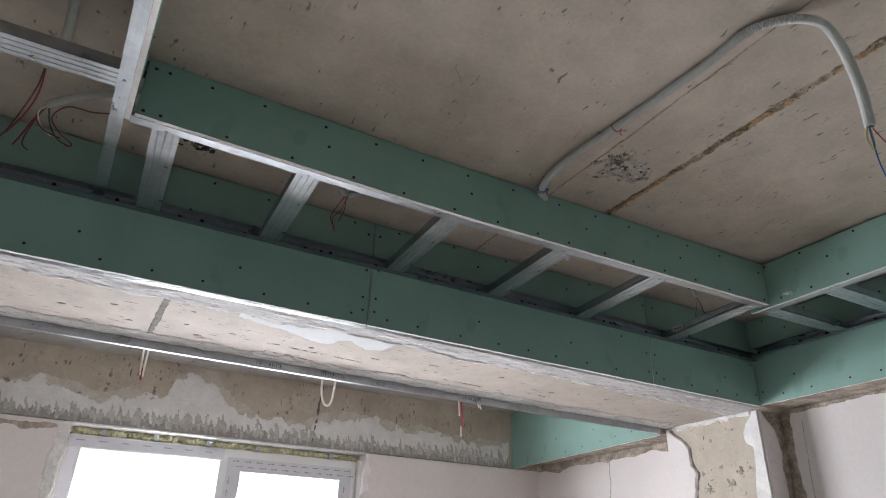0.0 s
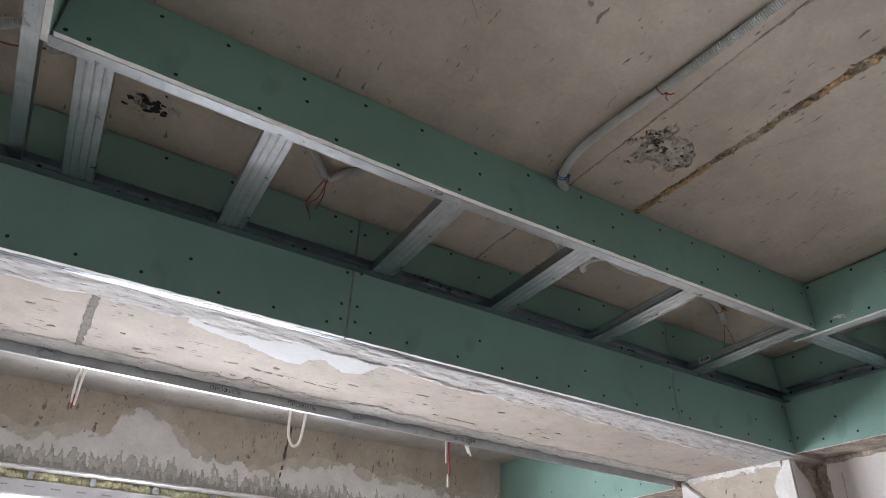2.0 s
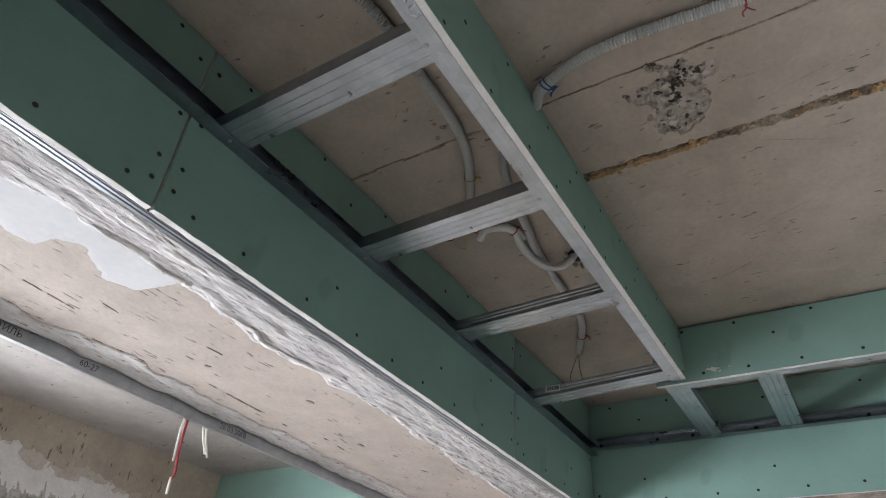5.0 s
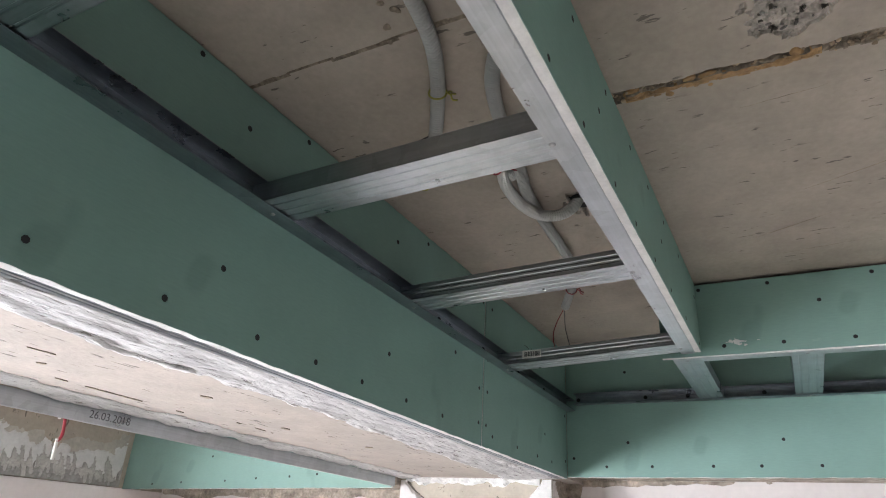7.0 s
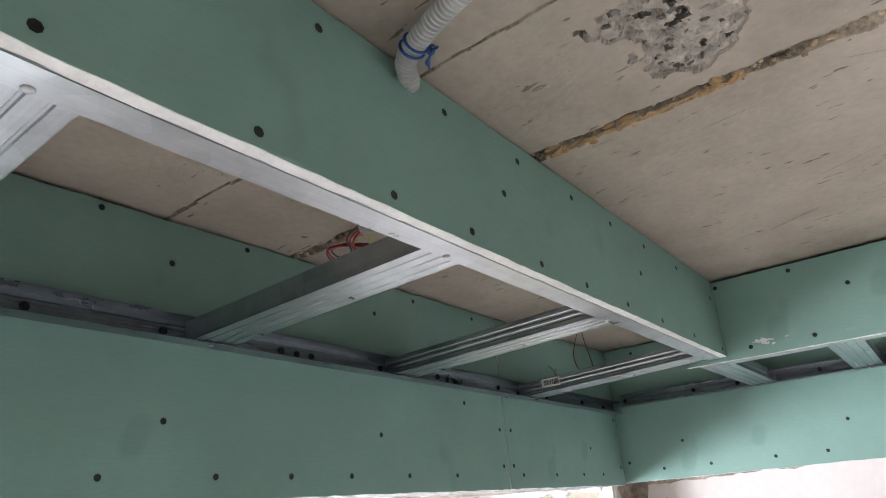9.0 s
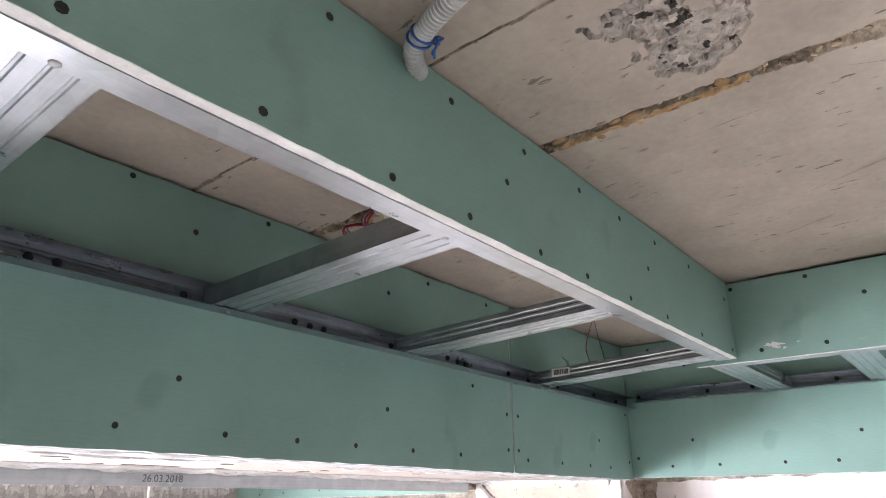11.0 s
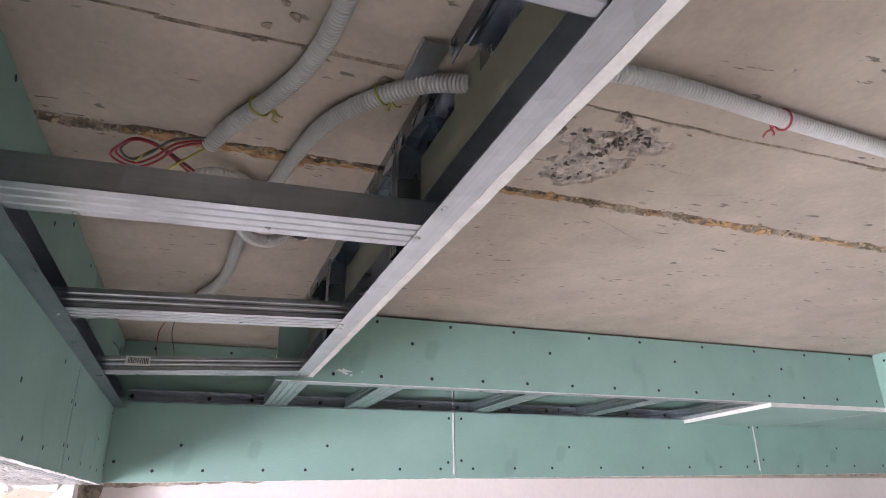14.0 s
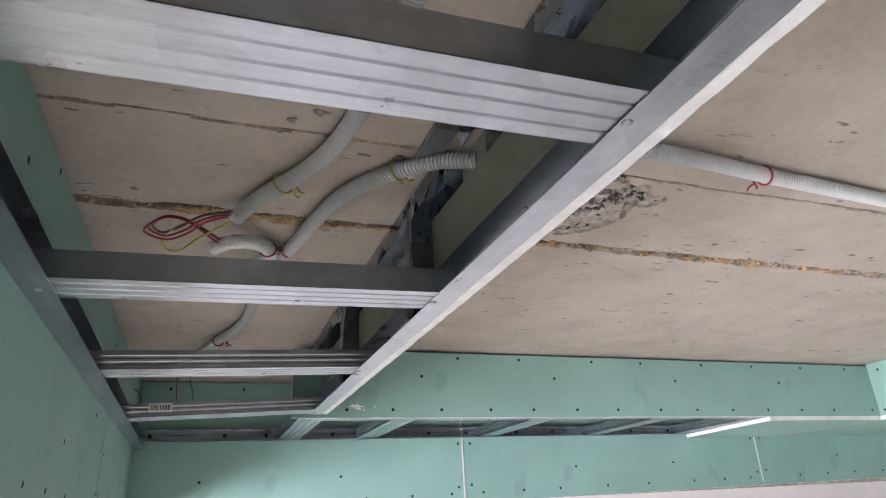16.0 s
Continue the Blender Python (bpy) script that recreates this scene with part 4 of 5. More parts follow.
H_F = ZC - 0.003 - ZL
fas_spec = [(0.013, 0.02, 0.125), (0.075, 0.19, 0.27), (0.138, 0.035, 0.17)]
L = XF - 0.042
FAS_LOW = (0.052, 0.088, 0.231, 0.384, 0.54, 0.677, 0.825, 0.96, 1.093, 1.203, 1.335, 1.447, 1.575, 1.709, 1.863, 2.033)
FAS_MID = (0.469, 0.877, 1.272, 1.653)
FAS_TOP = (0.055, 0.084, 0.178, 0.301, 0.455, 0.591, 0.726, 0.865, 1.013, 1.175, 1.311, 1.444, 1.565, 1.693, 1.844)
spots = [(x - 0.038, h + bend(x)) for row, h in ((FAS_LOW, 0.012), (FAS_MID, 0.076), (FAS_TOP, 0.130)) for x in row] + [(2.030 - 0.038, 0.112)]
board(L, H_F, pose(0.038, YF, ZL), "green fascia plasterboard hung from the slab along the beam", spots, seed=11, chip=0.0009, bow=lambda x: bend(x + 0.038), top=lambda x: bend(x + 0.038))
LE = 1.496 - YS
board(LE, ZC - 0.006 - ZE, pose(XF, 1.496, ZE, 0, 0, -90), "green fascia plasterboard hung from the slab along the east side", [(1.496 - y, h) for row, h in (((1.371, 1.261, 1.139, 1.009, 0.89, 0.763, 0.638, 0.5, 0.377, 0.251, 0.121, -0.009, -0.14, -0.302), 0.018), ((1.187, 0.821, 0.435, 0.056), 0.098), ((1.409, 1.274, 1.09, 0.92, 0.701, 0.543, 0.334, 0.148, -0.045, -0.229), 0.145)) for y in row], seed=12, chip=0.0006)
LS = XF - XW - 0.014
board(LS, ZC + 0.035 - ZE, pose(XF - 0.001, YS, ZE, 0, 0, 180), "green fascia plasterboard along the south side", rows_of(LS, fas_spec, 53), seed=13)
WT = 3.0   # the west fascia stands a little askew
LW = 1.450 - YS - 0.02
west = pose(0.0178, 1.450, ZL + bend(0.018)) @ pose(0, 0, 0, 0, 0, -90 + WT) @ pose(LW, BOARD, 0, 0, 0, 180)
board(LW, H_F + 0.002, west, "green fascia plasterboard along the west side", [(x, z) for x, z in rows_of(LW, fas_spec, 54) if x < LW - 0.08], seed=14)

# soffit boards already fixed under the south-east part of the frame
ZS = ZE - BOARD


def soffit(pts, label):
    bm = bmesh.new()
    lo = [bm.verts.new((x, y, ZS)) for x, y in pts]
    hi = [bm.verts.new((x, y, ZE - 0.0006)) for x, y in pts]
    n = len(pts)
    bm.faces.new(lo[::-1])
    f = bm.faces.new(hi)
    f.material_index = 2
    for k in range(n):
        f = bm.faces.new((lo[k], lo[(k + 1) % n], hi[(k + 1) % n], hi[k]))
        f.material_index = 1
    return thing("plasterboard", bm, "green gypsum backpaper", label, "plasterboard", None, "green boards")


soffit([(XF - 0.001, 0.122), (XE - 0.001, 0.062), (XE - 0.001, YS + 0.004), (XF - 0.001, YS + 0.004)], "green soffit plasterboard closing the frame's underside, cut askew")
soffit([(XW + 0.002, YS), (XE - 0.001, YS), (XE - 0.001, YSOUTH + 0.002), (XW + 0.002, YSOUTH + 0.002)], "green soffit plasterboard under the south frame")

# ---- steel frame ----
CD, UD = cd_section(), ud_section()
CD_PLAIN = [p for p in CD if not (abs(abs(p[0]) - 0.0289) < 1e-4)]
BOLT = None


def bolt_mesh():
    bm = bmesh.new()
    bmesh.ops.create_uvsphere(bm, u_segments=8, v_segments=4, radius=1.0, matrix=Matrix.Diagonal((0.0042, 0.0042, 0.0022, 1)))
    return mesh_of("bolt", bm, "bolt", smooth=True)


BOLT = bolt_mesh()
ANCHOR = BOLT.copy()
ANCHOR.transform(Matrix.Diagonal((1.35, 1.35, 1.6, 1)))
ANCHOR.materials[0] = M["screw"]


def steel(name, section, length, m, label, category, group="", bolts=(), cuts=None, lift=None):
    """A folded sheet profile: its web and its flanges are parts. cuts: where the section is divided."""
    ob = tagged(new(name), label, category, group)
    ob.matrix_basis = m
    if cuts is None:
        corners = [k for k in range(1, len(section) - 1) if abs((Vector(section[k]) - Vector(section[k - 1])).normalized().dot((Vector(section[k + 1]) - Vector(section[k])).normalized())) < 0.05]
        sizes = [(Vector(section[b]) - Vector(section[a])).length for a, b in zip([0] + corners, corners + [len(section) - 1])]
        cuts = [k for k, before, after in zip(corners, sizes, sizes[1:]) if min(before, after) > 0.0075]
    ends = [0, *cuts, len(section) - 1]
    for n, (a, b) in enumerate(zip(ends, ends[1:])):
        # Studs, slab and wall channels take the shaded copies; the trim a dimmed one.
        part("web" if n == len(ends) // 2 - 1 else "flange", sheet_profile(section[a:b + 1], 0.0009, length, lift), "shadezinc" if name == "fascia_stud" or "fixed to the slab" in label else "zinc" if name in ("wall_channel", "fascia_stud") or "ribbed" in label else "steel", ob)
    for x, y, z, tx in bolts:
        part("screw", ANCHOR if tx else BOLT, "", ob, "black anchor screw head" if tx else "zinc screw head", m=pose(x, y, z, tx, 0, 0))
    return ob


LAB_R = "galvanised steel ceiling profile spanning from beam to fascia"
RUNGS = [0.107, 0.438, 0.838, 1.208, 1.582, 2.018]
for k, x in enumerate(RUNGS):
    rung = steel("ceiling_profile", CD if k > 3 else CD_PLAIN, 0.414, pose(x, YF + 0.0145, ZL + bend(x) + 0.0012, 0, 0, 90) @ pose(0, 0, 0, 0, math.degrees((ZL + bend(x) - channel_z(x)) / 0.414), 0), LAB_R, "metal profile", "cross profiles")
# wall channel on the beam, open towards the room
ANCHORS = (-0.45, -0.28, -0.12, 0.03, 0.19, 0.25, 0.37, 0.55, 0.60, 0.63, 0.78, 0.963, 0.993, 1.149, 1.331, 1.36, 1.388, 1.541, 1.698, 1.729, 1.758, 1.906, 1.985, 2.005, 2.115, 2.30, 2.43)
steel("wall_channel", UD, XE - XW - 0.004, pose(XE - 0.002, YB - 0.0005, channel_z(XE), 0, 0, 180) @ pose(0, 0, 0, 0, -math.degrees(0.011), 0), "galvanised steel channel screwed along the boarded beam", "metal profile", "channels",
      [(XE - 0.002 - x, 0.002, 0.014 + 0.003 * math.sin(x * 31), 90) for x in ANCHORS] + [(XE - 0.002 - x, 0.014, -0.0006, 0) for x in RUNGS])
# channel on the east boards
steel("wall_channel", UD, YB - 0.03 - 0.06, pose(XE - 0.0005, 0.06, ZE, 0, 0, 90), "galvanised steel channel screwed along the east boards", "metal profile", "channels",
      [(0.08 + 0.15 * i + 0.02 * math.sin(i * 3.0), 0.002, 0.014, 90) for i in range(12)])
# fascia channels, lower and upper, north side
steel("fascia_channel", UD, XF - 0.020, pose(0.030, YF + BOARD + 0.0005, ZL), "galvanised steel channel along the fascia's lower edge", "metal profile", "channels", [(x - 0.030, 0.0225, bend(x) - 0.0008, 0) for x in RUNGS], lift=lambda x: bend(x + 0.030))
UP = [(b, 0.028 - a) for a, b in UD]
for x0, x1 in ((0.030, 1.086), (1.154, XF + 0.010)):
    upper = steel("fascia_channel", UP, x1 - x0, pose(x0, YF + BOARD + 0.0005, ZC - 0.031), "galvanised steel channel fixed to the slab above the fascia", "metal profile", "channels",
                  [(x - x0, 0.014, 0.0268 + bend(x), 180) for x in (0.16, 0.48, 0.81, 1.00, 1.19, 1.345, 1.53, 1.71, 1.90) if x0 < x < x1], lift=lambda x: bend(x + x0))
flap_rnd = random.Random(17)
for x in (1.166, 1.19, 1.245, 1.283, 1.40, 1.655, 1.697, 1.80):
    w, d = flap_rnd.uniform(0.012, 0.030), flap_rnd.uniform(0.012, 0.024)
    bm = box(-w / 2, w / 2, 0, 0.0008, -d, 0)
    for v in bm.verts:
        if v.co.z < -0.5 * d:
            v.co.x += flap_rnd.uniform(-0.004, 0.004)
            v.co.z += flap_rnd.uniform(-0.003, 0.003)
    part("cut_flap", bm, "steel" if flap_rnd.random() < 0.5 else "shadezinc", upper, "flap of sheet cut and bent out of the channel", m=pose(x - 1.154, 0.0292, 0.004 + bend(x) + flap_rnd.uniform(0, 0.012), flap_rnd.uniform(2, 22), flap_rnd.uniform(-6, 6), flap_rnd.uniform(-15, 15)))
# east side
steel("fascia_channel", UD, 1.466 - YS, pose(XF + BOARD + 0.0005, 1.466, ZE, 0, 0, -90), "galvanised steel channel along the east fascia's lower edge", "metal profile", "channels")
steel("fascia_channel", UD, 1.466 - YS, pose(XF + BOARD + 0.0005, 1.466, ZC - 0.031, 0, 0, -90), "galvanised steel channel fixed to the slab above the east fascia", "metal profile", "channels")
tab = boxes((1.088, 1.150, 1.458, 1.484, 2.5060, 2.5068), (1.088, 1.150, 1.4835, 1.4843, 2.5068, 2.5110))
thing("channel_tab", tab, "steel", "bent steel tab cut from the upper channel by the conduit", "metal profile")
LE_R = "galvanised steel ceiling profile spanning from east wall to fascia"
for y in (1.448, 1.222, 0.838, 0.458, 0.100):
    steel("ceiling_profile", CD, 0.427, pose(XF + BOARD + 0.002, y, ZE + 0.0012), LE_R, "metal profile", "cross profiles", [(0.012, 0.0, -0.0022, 0), (0.414, 0.0, -0.0022, 0)])
# west side: a channel running through to the beam, and a profile to the west wall
steel("fascia_channel", UD, 2.0, pose(-0.031, YB - 0.002, ZL + bend(0.0) - 0.001) @ pose(0, 0, 0, 0, 0, -90 + WT) @ pose(2.0, 0.027, 0, 0, 0, 180), "galvanised steel channel running through to the beam", "metal profile", "channels", [(1.466, 0.014, -0.001, 0)])
steel("ceiling_profile", CD_PLAIN, 0.628, pose(XW + 0.004, 1.316, ZL + bend(0.0) + 0.0012), "galvanised steel ceiling profile spanning to the west wall", "metal profile", "cross profiles")
# studs behind the fascia
for x in (0.25, 0.64, 1.262, 1.675):
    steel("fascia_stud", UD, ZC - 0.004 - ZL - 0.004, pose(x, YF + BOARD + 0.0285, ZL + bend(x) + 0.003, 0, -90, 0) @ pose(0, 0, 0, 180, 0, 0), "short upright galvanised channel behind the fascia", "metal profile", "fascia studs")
# trims under the beam's two lower edges
steel("edge_profile", [(0.020, 0.006), (0.020, 0.0), (0.0145, 0.0), (0.0135, 0.0016), (0.0105, 0.0016), (0.0095, 0.0), (0.006, 0.0), (0.005, 0.0016), (0.002, 0.0016), (0.001, 0.0), (0.0, 0.0), (0.0, 0.010)], XE - XW, pose(XW, YB + BOARD + 0.0005, ZB + 0.0005 + FALL * (2.5 - XW), 0, math.degrees(FALL), 0), "bright ribbed steel trim under the beam's boarded edge", "metal profile")
rail = steel("edge_profile", [(0.011, 0.0), (0.0, 0.0), (0.0, 0.028), (0.026, 0.028)], XE - XW - 0.01, pose(XW, 2.406, 2.1215 + FALL * (2.5 - XW), 0, math.degrees(FALL), 0), "galvanised steel channel under the beam's far edge, with printed date", "metal profile")


def printed(body, size, m, parent):
    c = bpy.data.curves.new("printed_text", "FONT")
    c.body, c.size, c.extrude = body, size, 0.0001
    tmp = bpy.data.objects.new("printed_text", c)
    scene.collection.objects.link(tmp)
    me = bpy.data.meshes.new_from_object(tmp.evaluated_get(bpy.context.evaluated_depsgraph_get()))
    bpy.data.objects.remove(tmp)
    me.materials.clear()
    me.materials.append(M["ink"])
    return part("printed_text", me, "", parent, "dark printed text", m=m)


for x in (0.57, 0.81):
    printed("ПРОФИЛЬ", 0.019, pose(x - XW, -0.0012, 0.008, 90, 0, 0), rail)
printed("60-27", 0.019, pose(1.03 - XW, -0.0012, 0.008, 90, 0, 0), rail)
printed("26.03.2018", 0.020, pose(1.415 - XW, -0.0012, 0.008, 90, 0, 0), rail)

# paper label on the last profile
lab = thing("label_sticker", box(-0.022, 0.022, -0.0004, 0.0, 0.004, 0.022), "label", "white paper label with a bar code on a profile", "label", pose(1.9868, 1.763, ZL - 0.010, 0, 0, -90))
bars = bmesh.new()
x = -0.017
while x < 0.017:
    w = rnd.choice((0.0008, 0.0014, 0.0020))
    box(x, x + w, -0.0009, -0.0005, 0.008, 0.019, bm=bars)
    x += w + rnd.choice((0.0009, 0.0015))
part("bar_code", bars, "ink", lab, "black printed bars")

# ---- conduits and wires ----
WAVE = (1.0, 1.0, 0.74, 0.74)


def conduit(pts, label, radius=0.0099):
    pts = [(x, y, z + bend(x)) for x, y, z in pts]
    return thing("conduit", tube(pts, radius, 0.00112, 14, wave=WAVE, hollow=True), "tube", label, "conduit", None, "conduits")


def tie(x, y, z, colour, label, axis, r=0.0116, tail=0.015, seed=0):
    """A twisted wire loop round a conduit that runs along axis, with two short ends."""
    rnd = random.Random(seed)
    d = Vector(axis).normalized()
    u = d.cross(Vector((0, 0, 1))).normalized()
    v = u.cross(d)
    c = Vector((x, y, z))
    loop = [c + (u * math.cos(a) + v * math.sin(a)) * r + d * 0.002 * math.sin(a) for a in (k * math.pi / 6 for k in range(13))]
    bm = tube(loop, 0.0013, 0.003, 6)
    for s in (1, -1):
        e = [c + u * r, c + u * (r + 0.006) - v * 0.003 * s, c + u * (r + tail * 0.5) + d * 0.006 * s - v * 0.006, c + u * (r + tail) + d * rnd.uniform(0.004, 0.014) * s - v * rnd.uniform(0, 0.012)]
        tube(e, 0.0012, 0.003, 6, bm=bm)
    return thing("wire_tie", bm, colour, label, "wire tie", None, "wire ties", smooth=True)


zt = ZC - 0.012
conduit([(1.125, 1.417, 2.497), (1.088, 1.385, 2.495), (1.064, 1.30, 2.499), (1.066, 1.20, zt), (1.078, 1.06, zt), (1.086, 0.94, zt), (1.094, 0.80, zt), (1.092, 0.69, zt), (1.13, 0.63, zt), (1.18, 0.598, 2.494), (1.207, 0.588, 2.448), (1.214, 0.580, 2.345), (1.209, 0.580, 2.242)], "grey corrugated conduit fixed along the slab")
tie(1.079, 1.062, zt, "red", "red wire tie round the conduit", (0, 1, 0), seed=1)
tie(1.084, 1.375, 2.4955, "blue", "blue wire tie where the conduit enters the fascia", (0.4, 0.9, 0), 0.0112, 0.007, seed=2)
tie(1.087, 1.382, 2.4952, "blue", "blue wire tie where the conduit enters the fascia", (0.5, 0.85, 0), 0.0112, 0.006, seed=12)
conduit([(0.608, 1.695, 2.492), (0.570, 1.655, zt), (0.52, 1.59, zt), (0.49, 1.50, zt), (0.482, 1.47, zt)], "grey corrugated conduit above the cross profiles")
conduit([(0.622, 1.698, 2.492), (0.66, 1.655, zt), (0.715, 1.608, zt), (0.79, 1.568, zt), (0.87, 1.556, zt), (0.96, 1.562, zt), (1.06, 1.564, zt), (1.15, 1.578, zt), (1.22, 1.605, zt), (1.285, 1.640, zt), (1.328, 1.666, 2.492)], "grey corrugated conduit above the cross profiles")
tie(1.243, 1.617, zt, "yellow", "yellow wire tie round the conduit", (1, 0.45, 0), seed=3)
conduit([(1.118, 1.425, 2.493), (1.150, 1.466, zt), (1.195, 1.511, zt), (1.258, 1.546, zt), (1.345, 1.568, zt), (1.45, 1.585, zt), (1.54, 1.604, zt), (1.67, 1.613, zt), (1.78, 1.618, zt), (1.86, 1.627, zt), (1.93, 1.645, zt), (1.995, 1.675, 2.498), (2.04, 1.70, 2.485)], "grey corrugated conduit coming through the fascia")
tie(1.180, 1.500, zt, "yellow", "yellow wire tie round the conduit", (0.75, 0.65, 0), seed=4)
tie(1.975, 1.664, 2.500, "red", "red wire tie round the conduit", (0.9, 0.3, 0), seed=5)
LOOP = [(1.440, 1.610, 2.500), (1.487, 1.620, 2.494), (1.535, 1.617, 2.488), (1.578, 1.599, 2.484), (1.600, 1.571, 2.488), (1.604, 1.548, 2.500), (1.608, 1.536, 2.520)]
stub = thing("conduit", tube([(1.416, 1.688, 2.486), (1.399, 1.667, 2.490), (1.403, 1.643, 2.494), (1.423, 1.620, 2.498), (1.452, 1.612, 2.502), (1.478, 1.606, 2.506)], 0.0100, 0.00112, 14, wave=(1.0, 1.0, 0.95, 0.95), hollow=True), "pale", "short bent pale conduit stub with open end", "conduit", None, "conduits")
tie(1.440, 1.614, 2.500, "red", "red wire tie round the conduit stub", (0.8, -0.3, 0), seed=6)
thing("conduit", tube(LOOP, 0.0098, 0.00112, 14, wave=(1.0, 1.0, 0.96, 0.96), hollow=True), "pale", "smooth pale conduit bending up into a broken hole in the slab", "conduit", None, "conduits")
conduit([(-0.075, 0.98, zt), (-0.100, 1.15, zt), (-0.115, 1.30, zt), (-0.133, 1.44, zt), (-0.170, 1.545, 2.495)], "grey corrugated conduit on the slab")
conduit([(-0.160, 1.660, 2.468), (-0.098, 1.612, 2.484), (-0.027, 1.570, 2.492), (0.045, 1.552, 2.498), (0.125, 1.56, zt)], "grey corrugated conduit above the corner of the frame")
conduit([(0.095, 1.545, 2.475), (0.045, 1.565, 2.465), (0.005, 1.585, 2.458)], "short conduit end with wires")


def wires(label, *runs, r=0.0013):
    ob = tagged(new("wire_bundle"), label, "wires")
    for colour, pts in runs:
        pts = [(x, y, z + (bend(x) if y < 2 else 0.0)) for x, y, z in pts]
        part("wire", tube(pts, r, 0.004, 6), colour, ob, smooth=True)
    return ob


wires("red, black and yellow wires looping out of a conduit",
      ("red", [(1.318, 1.664, 2.494), (1.329, 1.699, 2.489), (1.363, 1.723, 2.486), (1.386, 1.747, 2.486), (1.366, 1.765, 2.487), (1.333, 1.748, 2.488), (1.334, 1.734, 2.491), (1.354, 1.717, 2.493), (1.392, 1.684, 2.491), (1.405, 1.676, 2.491)]),
      ("red", [(1.320, 1.662, 2.494), (1.333, 1.697, 2.487), (1.366, 1.720, 2.483), (1.391, 1.746, 2.483), (1.371, 1.770, 2.484), (1.336, 1.753, 2.485), (1.331, 1.736, 2.488), (1.351, 1.714, 2.490), (1.395, 1.686, 2.488), (1.407, 1.675, 2.489)]),
      ("ink", [(1.316, 1.666, 2.496), (1.327, 1.703, 2.492), (1.360, 1.728, 2.489), (1.383, 1.750, 2.489), (1.364, 1.760, 2.490), (1.338, 1.746, 2.490), (1.339, 1.731, 2.493), (1.358, 1.713, 2.495), (1.398, 1.680, 2.492), (1.408, 1.674, 2.492)]),
      ("yellow", [(1.322, 1.660, 2.492), (1.376, 1.702, 2.485), (1.432, 1.733, 2.484), (1.413, 1.751, 2.485), (1.377, 1.741, 2.488), (1.356, 1.723, 2.492), (1.345, 1.700, 2.494)]), r=0.0015)
wires("red and brown wires hanging out of two conduit ends",
      ("red", [(0.612, 1.703, 2.490), (0.597, 1.72, 2.460), (0.582, 1.725, 2.420), (0.597, 1.73, 2.395)]),
      ("red", [(0.620, 1.704, 2.490), (0.612, 1.735, 2.455), (0.594, 1.745, 2.430), (0.604, 1.742, 2.385)]),
      ("brown", [(0.616, 1.706, 2.490), (0.622, 1.73, 2.460), (0.610, 1.74, 2.420)]))
wires("blue, yellow and red wires hanging from the conduit's end",
      ("blue", [(1.209, 0.583, 2.250), (1.212, 0.586, 2.200), (1.222, 0.589, 2.162), (1.250, 0.594, 2.127)]),
      ("yellow", [(1.206, 0.583, 2.250), (1.197, 0.586, 2.216), (1.207, 0.586, 2.196), (1.217, 0.586, 2.216), (1.210, 0.583, 2.248)]),
      ("red", [(1.212, 0.583, 2.250), (1.236, 0.579, 2.223), (1.278, 0.575, 2.192)]))
wires("thin red and black wires hanging from a conduit",
      ("red", [(2.04, 1.70, 2.487), (2.075, 1.735, 2.455), (2.070, 1.74, 2.42), (2.085, 1.735, 2.38)]),
      ("ink", [(2.042, 1.702, 2.487), (2.085, 1.715, 2.45), (2.085, 1.705, 2.40), (2.09, 1.71, 2.37)]), r=0.001)
wires("thin grey wires sticking up behind the last profile", ("ink", [(2.10, 1.80, 2.37), (2.11, 1.815, 2.41), (2.115, 1.83, 2.425)]), ("ink", [(2.11, 1.81, 2.37), (2.11, 1.81, 2.415)]), r=0.0008)
wires("red and brown wires dangling at the frame's corner",
      ("brown", [(0.005, 1.585, 2.457), (-0.055, 1.60, 2.446), (-0.110, 1.60, 2.440), (-0.142, 1.65, 2.430), (-0.125, 1.69, 2.420), (-0.095, 1.725, 2.415), (-0.110, 1.735, 2.412)]),
      ("red", [(-0.160, 1.66, 2.468), (-0.180, 1.69, 2.445), (-0.160, 1.71, 2.425), (-0.120, 1.72, 2.420)]),
      ("red", [(-0.162, 1.662, 2.468), (-0.185, 1.70, 2.440), (-0.210, 1.76, 2.420), (-0.225, 1.79, 2.405)]),
      ("whitewire", [(-0.158, 1.66, 2.468), (-0.177, 1.68, 2.450), (-0.165, 1.71, 2.430), (-0.140, 1.725, 2.420)]),
      ("brown", [(-0.170, 1.545, 2.495), (-0.180, 1.59, 2.460), (-0.205, 1.66, 2.435), (-0.235, 1.74, 2.420), (-0.255, 1.77, 2.400)]),
      ("red", [(-0.169, 1.545, 2.495), (-0.175, 1.60, 2.455), (-0.200, 1.67, 2.430), (-0.240, 1.75, 2.410)]),
      ("ink", [(-0.158, 1.662, 2.466), (-0.150, 1.70, 2.440), (-0.130, 1.735, 2.425), (-0.100, 1.745, 2.418)]),
      ("brown", [(-0.162, 1.664, 2.466), (-0.190, 1.72, 2.430), (-0.205, 1.78, 2.412), (-0.190, 1.80, 2.405)]),
      ("whitewire", [(-0.252, 1.768, 2.402), (-0.262, 1.785, 2.396)]), r=0.0019)
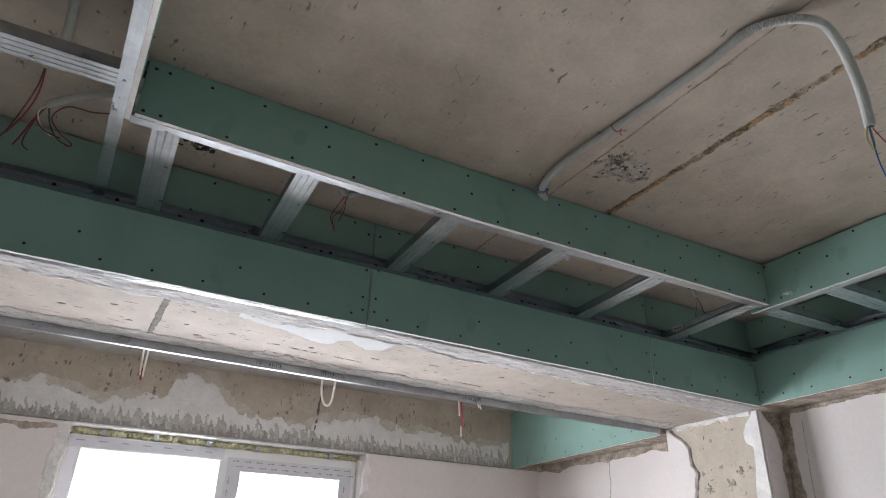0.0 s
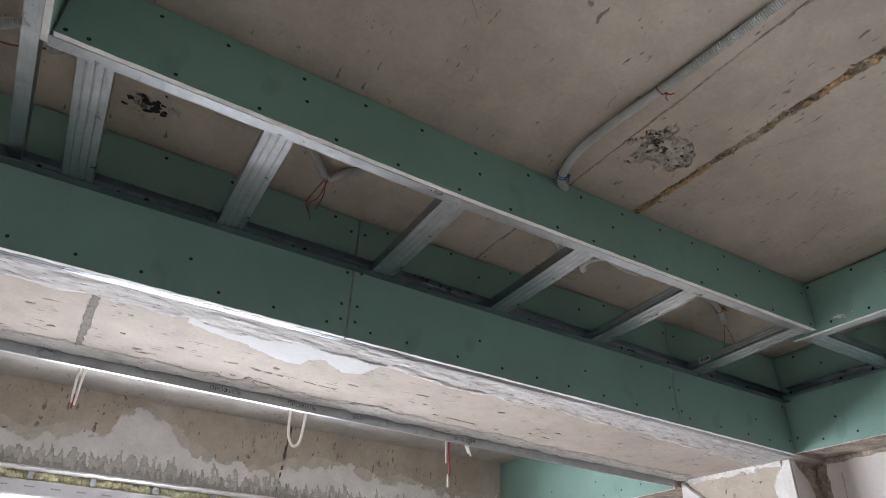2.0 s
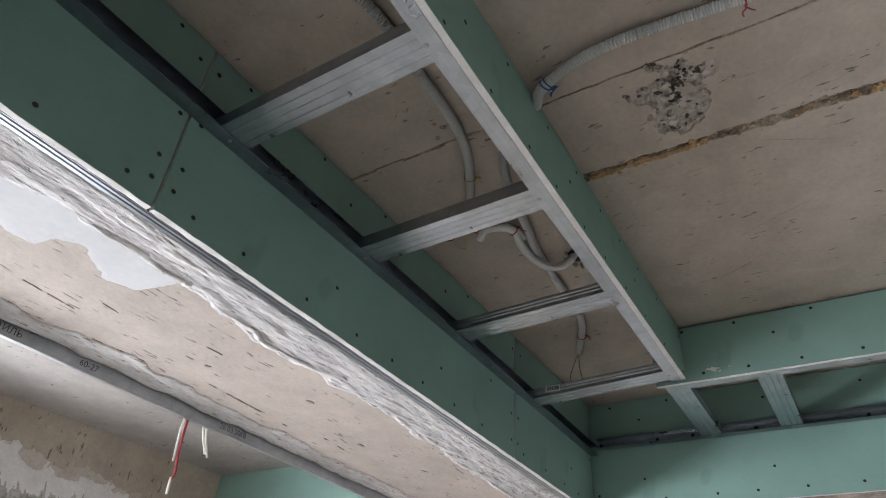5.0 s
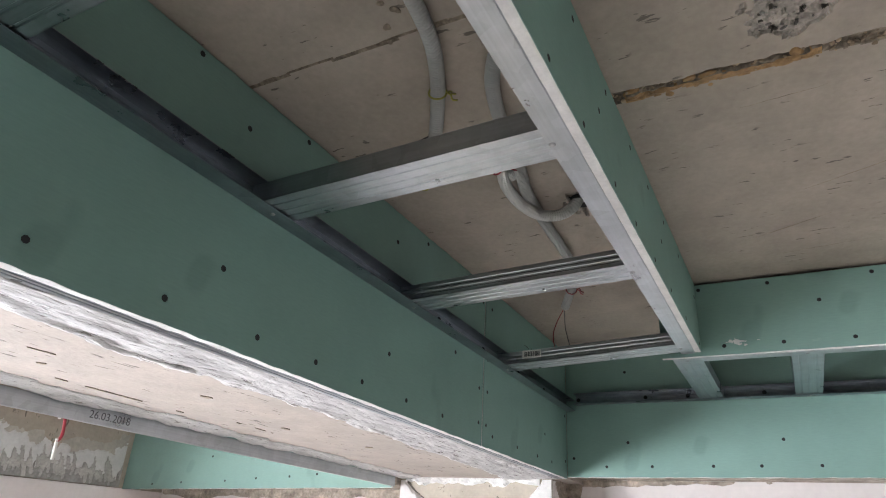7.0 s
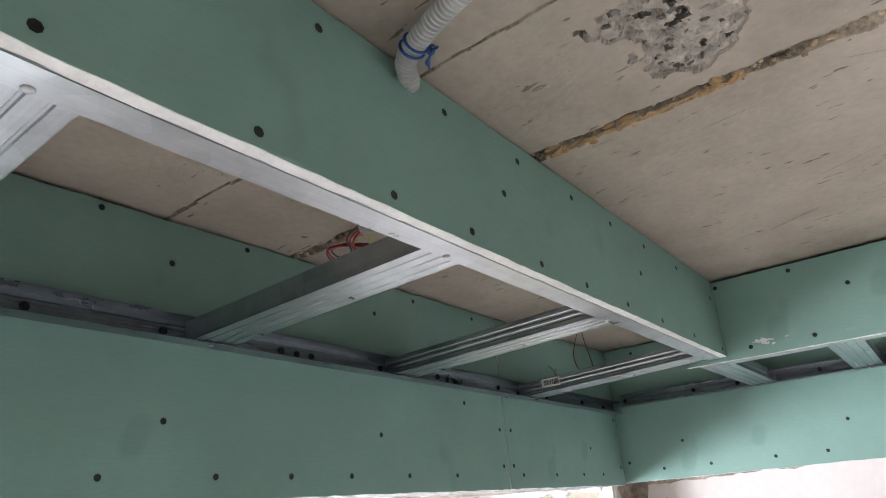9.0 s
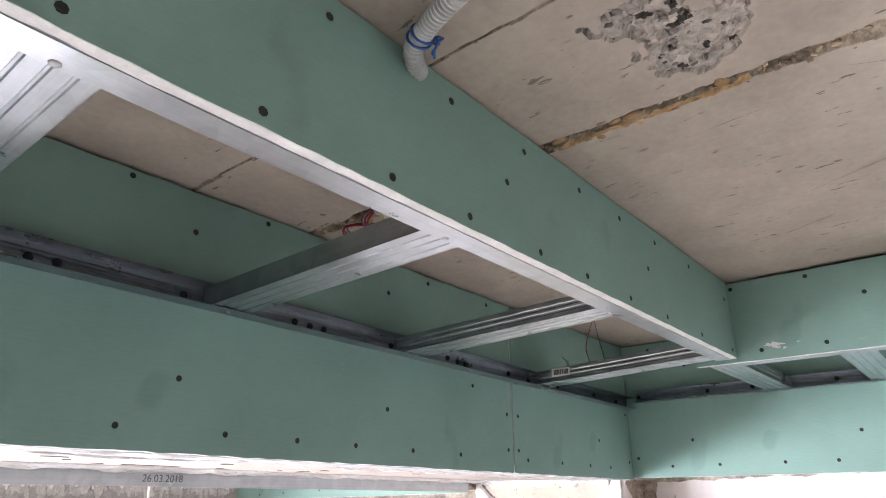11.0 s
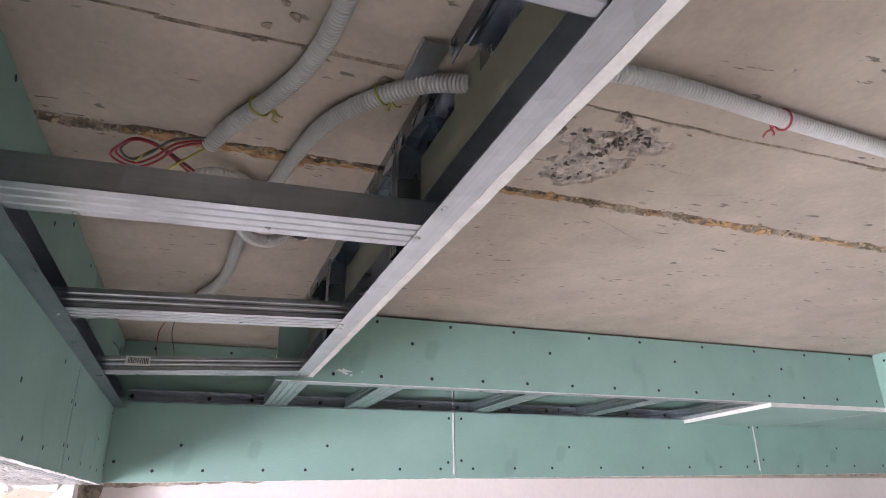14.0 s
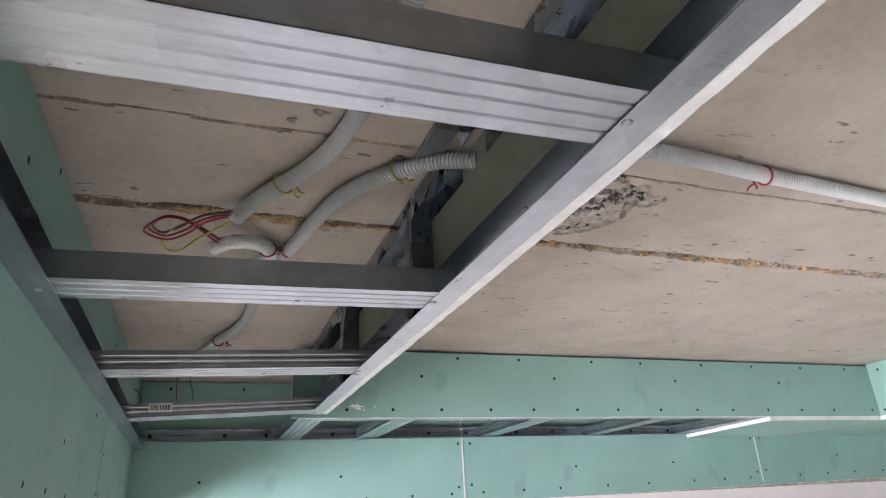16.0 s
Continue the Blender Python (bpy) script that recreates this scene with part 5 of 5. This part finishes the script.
wires("white cable hanging in a loop from the bay ceiling", ("whitewire", [(0.955, 2.92, ZBAY), (0.966, 2.90, 2.340), (0.972, 2.90, 2.215), (0.985, 2.90, 2.166), (1.003, 2.90, 2.152), (1.020, 2.90, 2.166), (1.028, 2.90, 2.215), (1.034, 2.90, 2.340), (1.05, 2.92, ZBAY)]), r=0.0055)
wires("white cable end hanging from the bay ceiling", ("whitewire", [(0.245, 2.92, ZBAY), (0.222, 2.90, 2.310), (0.222, 2.90, 2.225), (0.228, 2.90, 2.170)]), ("whitewire", [(0.255, 2.92, ZBAY), (0.238, 2.90, 2.300), (0.236, 2.90, 2.22), (0.236, 2.90, 2.165)]), ("red", [(0.229, 2.90, 2.20), (0.232, 2.90, 2.150)]), r=0.0042)
wires("red and white cable ends hanging from the bay ceiling", ("whitewire", [(1.745, 3.0, ZBAY), (1.716, 2.98, 2.330), (1.722, 2.98, 2.205)]), ("red", [(1.735, 2.985, 2.36), (1.733, 2.98, 2.25), (1.742, 2.98, 2.175), (1.730, 2.98, 2.150)]), ("whitewire", [(1.732, 2.98, 2.160), (1.734, 2.98, 2.105)]), ("whitewire", [(1.815, 3.0, ZBAY), (1.825, 2.99, 2.340), (1.850, 2.98, 2.255)]), ("whitewire", [(1.80, 3.0, ZBAY), (1.812, 2.99, 2.340), (1.838, 2.98, 2.262)]), r=0.0042)
bay_slab = next(o for o in scene.objects if o.name == "ceiling_bay")
for x0, y0, x1, y1, w in ((1.118, 3.68, 1.127, 3.25, 0.010), (1.165, 3.68, 1.20, 3.34, 0.008), (1.10, 3.60, 1.18, 3.66, 0.016)):
    part("dirty_streak", ragged_sheet(min(x0, x1) - 0.03, max(x0, x1) + 0.03, min(y0, y1), max(y0, y1), 0.006, lambda u, v: w * 0.6 - abs(u - x0 - (x1 - x0) * (v - y0) / (y1 - y0)) + 0.012 * fractal(u, v, 4.0, 22.0, 3), lambda u, v, h: (u, v, ZBAY - h), 0.0013, 0.0003, x0 * 3), "rawstrip", bay_slab, "dark dirty streak along a shutter joint")

# the drilled hole in the slab, stuffed round the conduit: its dark inside is a black sheet
part("drilled_hole_shade", ragged_sheet(1.57, 1.66, 1.475, 1.575, 0.005, lambda u, v: 0.020 - math.hypot(u - 1.612, (v - 1.527) * 0.8) + 0.014 * fractal(u, v, 3.0, 40.0, 3), lambda u, v, h: (u, v, ZC - h), 0.0012, 0.0006, 21.0), "screw", ceiling, "black patch painting the dark inside of a hole in the slab")
# pencil lines, scratches and dowel holes on the slab
for x0, y0, x1, y1, w in ((1.43, 1.17, 1.44, 1.27, 0.0006), (1.46, 0.98, 1.40, 1.10, 0.0007), (1.62, 1.02, 1.70, 1.20, 0.0010), (1.80, 1.16, 1.86, 1.28, 0.0013), (1.24, 1.02, 1.235, 1.13, 0.0005), (1.27, 0.95, 1.30, 1.06, 0.0005), (1.93, 1.10, 1.95, 1.24, 0.0006), (0.62, 1.06, 0.70, 1.14, 0.0008), (0.95, 0.55, 1.02, 0.66, 0.0008)):
    d = Vector((x1 - x0, y1 - y0, 0))
    n = Vector((-d.y, d.x, 0)).normalized()
    bm = bmesh.new()
    k = 9
    ps = [Vector((x0, y0, ZC - 0.0022)) + d * (i / k) + n * 0.002 * fractal(i * 0.7, x0, 2.0, 1.0, 2) for i in range(k + 1)]
    va = [bm.verts.new(p + n * w * (0.25 + 0.75 * math.sin(math.pi * i / k))) for i, p in enumerate(ps)]
    vb = [bm.verts.new(p - n * w * (0.25 + 0.75 * math.sin(math.pi * i / k))) for i, p in enumerate(ps)]
    for i in range(k):
        bm.faces.new((va[i], va[i + 1], vb[i + 1], vb[i]))
    bmesh.ops.solidify(bm, geom=bm.faces[:], thickness=-0.0015)
    part("scratch", bm, "groove", ceiling, "thin dark scratch")
for x, y, r in ((1.105, 1.598, 0.006), (1.09, 1.612, 0.004), (1.125, 1.622, 0.005), (1.17, 1.497, 0.008), (1.148, 1.632, 0.003)):
    part("dowel_hole", ragged_sheet(x - 0.012, x + 0.012, y - 0.012, y + 0.012, 0.0025, lambda u, v: r - math.hypot(u - x, v - y) + 0.004 * fractal(u, v, 1.0, 90.0, 2), lambda u, v, h: (u, v, ZC - h), 0.0016, 0.0004, x), "groove", ceiling, "small dark dowel hole")

part("plaster_edge", ragged_sheet(1.95, 2.40, 2.115, 2.158, 0.005, lambda u, v: v - 2.138 + 0.02 * fractal(u, v, 4.0, 14.0, 3), on_pier, 0.008, 0.006, 23.0), "whiteplaster", pier, "torn plaster where pier and beam meet")
# Shaded pockets of the spalled patch, painted as small black sheets.
hole_rnd = random.Random(8)
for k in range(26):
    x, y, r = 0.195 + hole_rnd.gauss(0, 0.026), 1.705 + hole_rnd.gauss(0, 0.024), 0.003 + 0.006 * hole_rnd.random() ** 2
    part("hole_shade", ragged_sheet(x - 0.03, x + 0.03, y - 0.03, y + 0.03, 0.004, lambda u, v: r - math.hypot(u - x, (v - y) * 1.3) + 0.012 * fractal(u, v, 3.0, 50.0, 3), lambda u, v, h: (u, v, ZC + bend(u) - h), 0.0016, 0.0006, x * 7), "screw", ceiling, "black patch painting the shade in a broken hollow of the slab")
# white scuff on the east fascia
scuff = ragged_sheet(1.29, 1.40, 2.358, 2.394, 0.0025, lambda u, v: 0.15 - math.hypot((u - 1.345) / 0.045, (v - 2.376) / 0.014) + 1.1 * fractal(u, v * 2.5, 2.0, 45.0, 3), lambda u, v, h: (XF - h, u, v), 0.0012, 0.0002, 1.3)
thing("gypsum_smear", scuff, "gypsum", "thin white gypsum smear on the green fascia board", "smear")
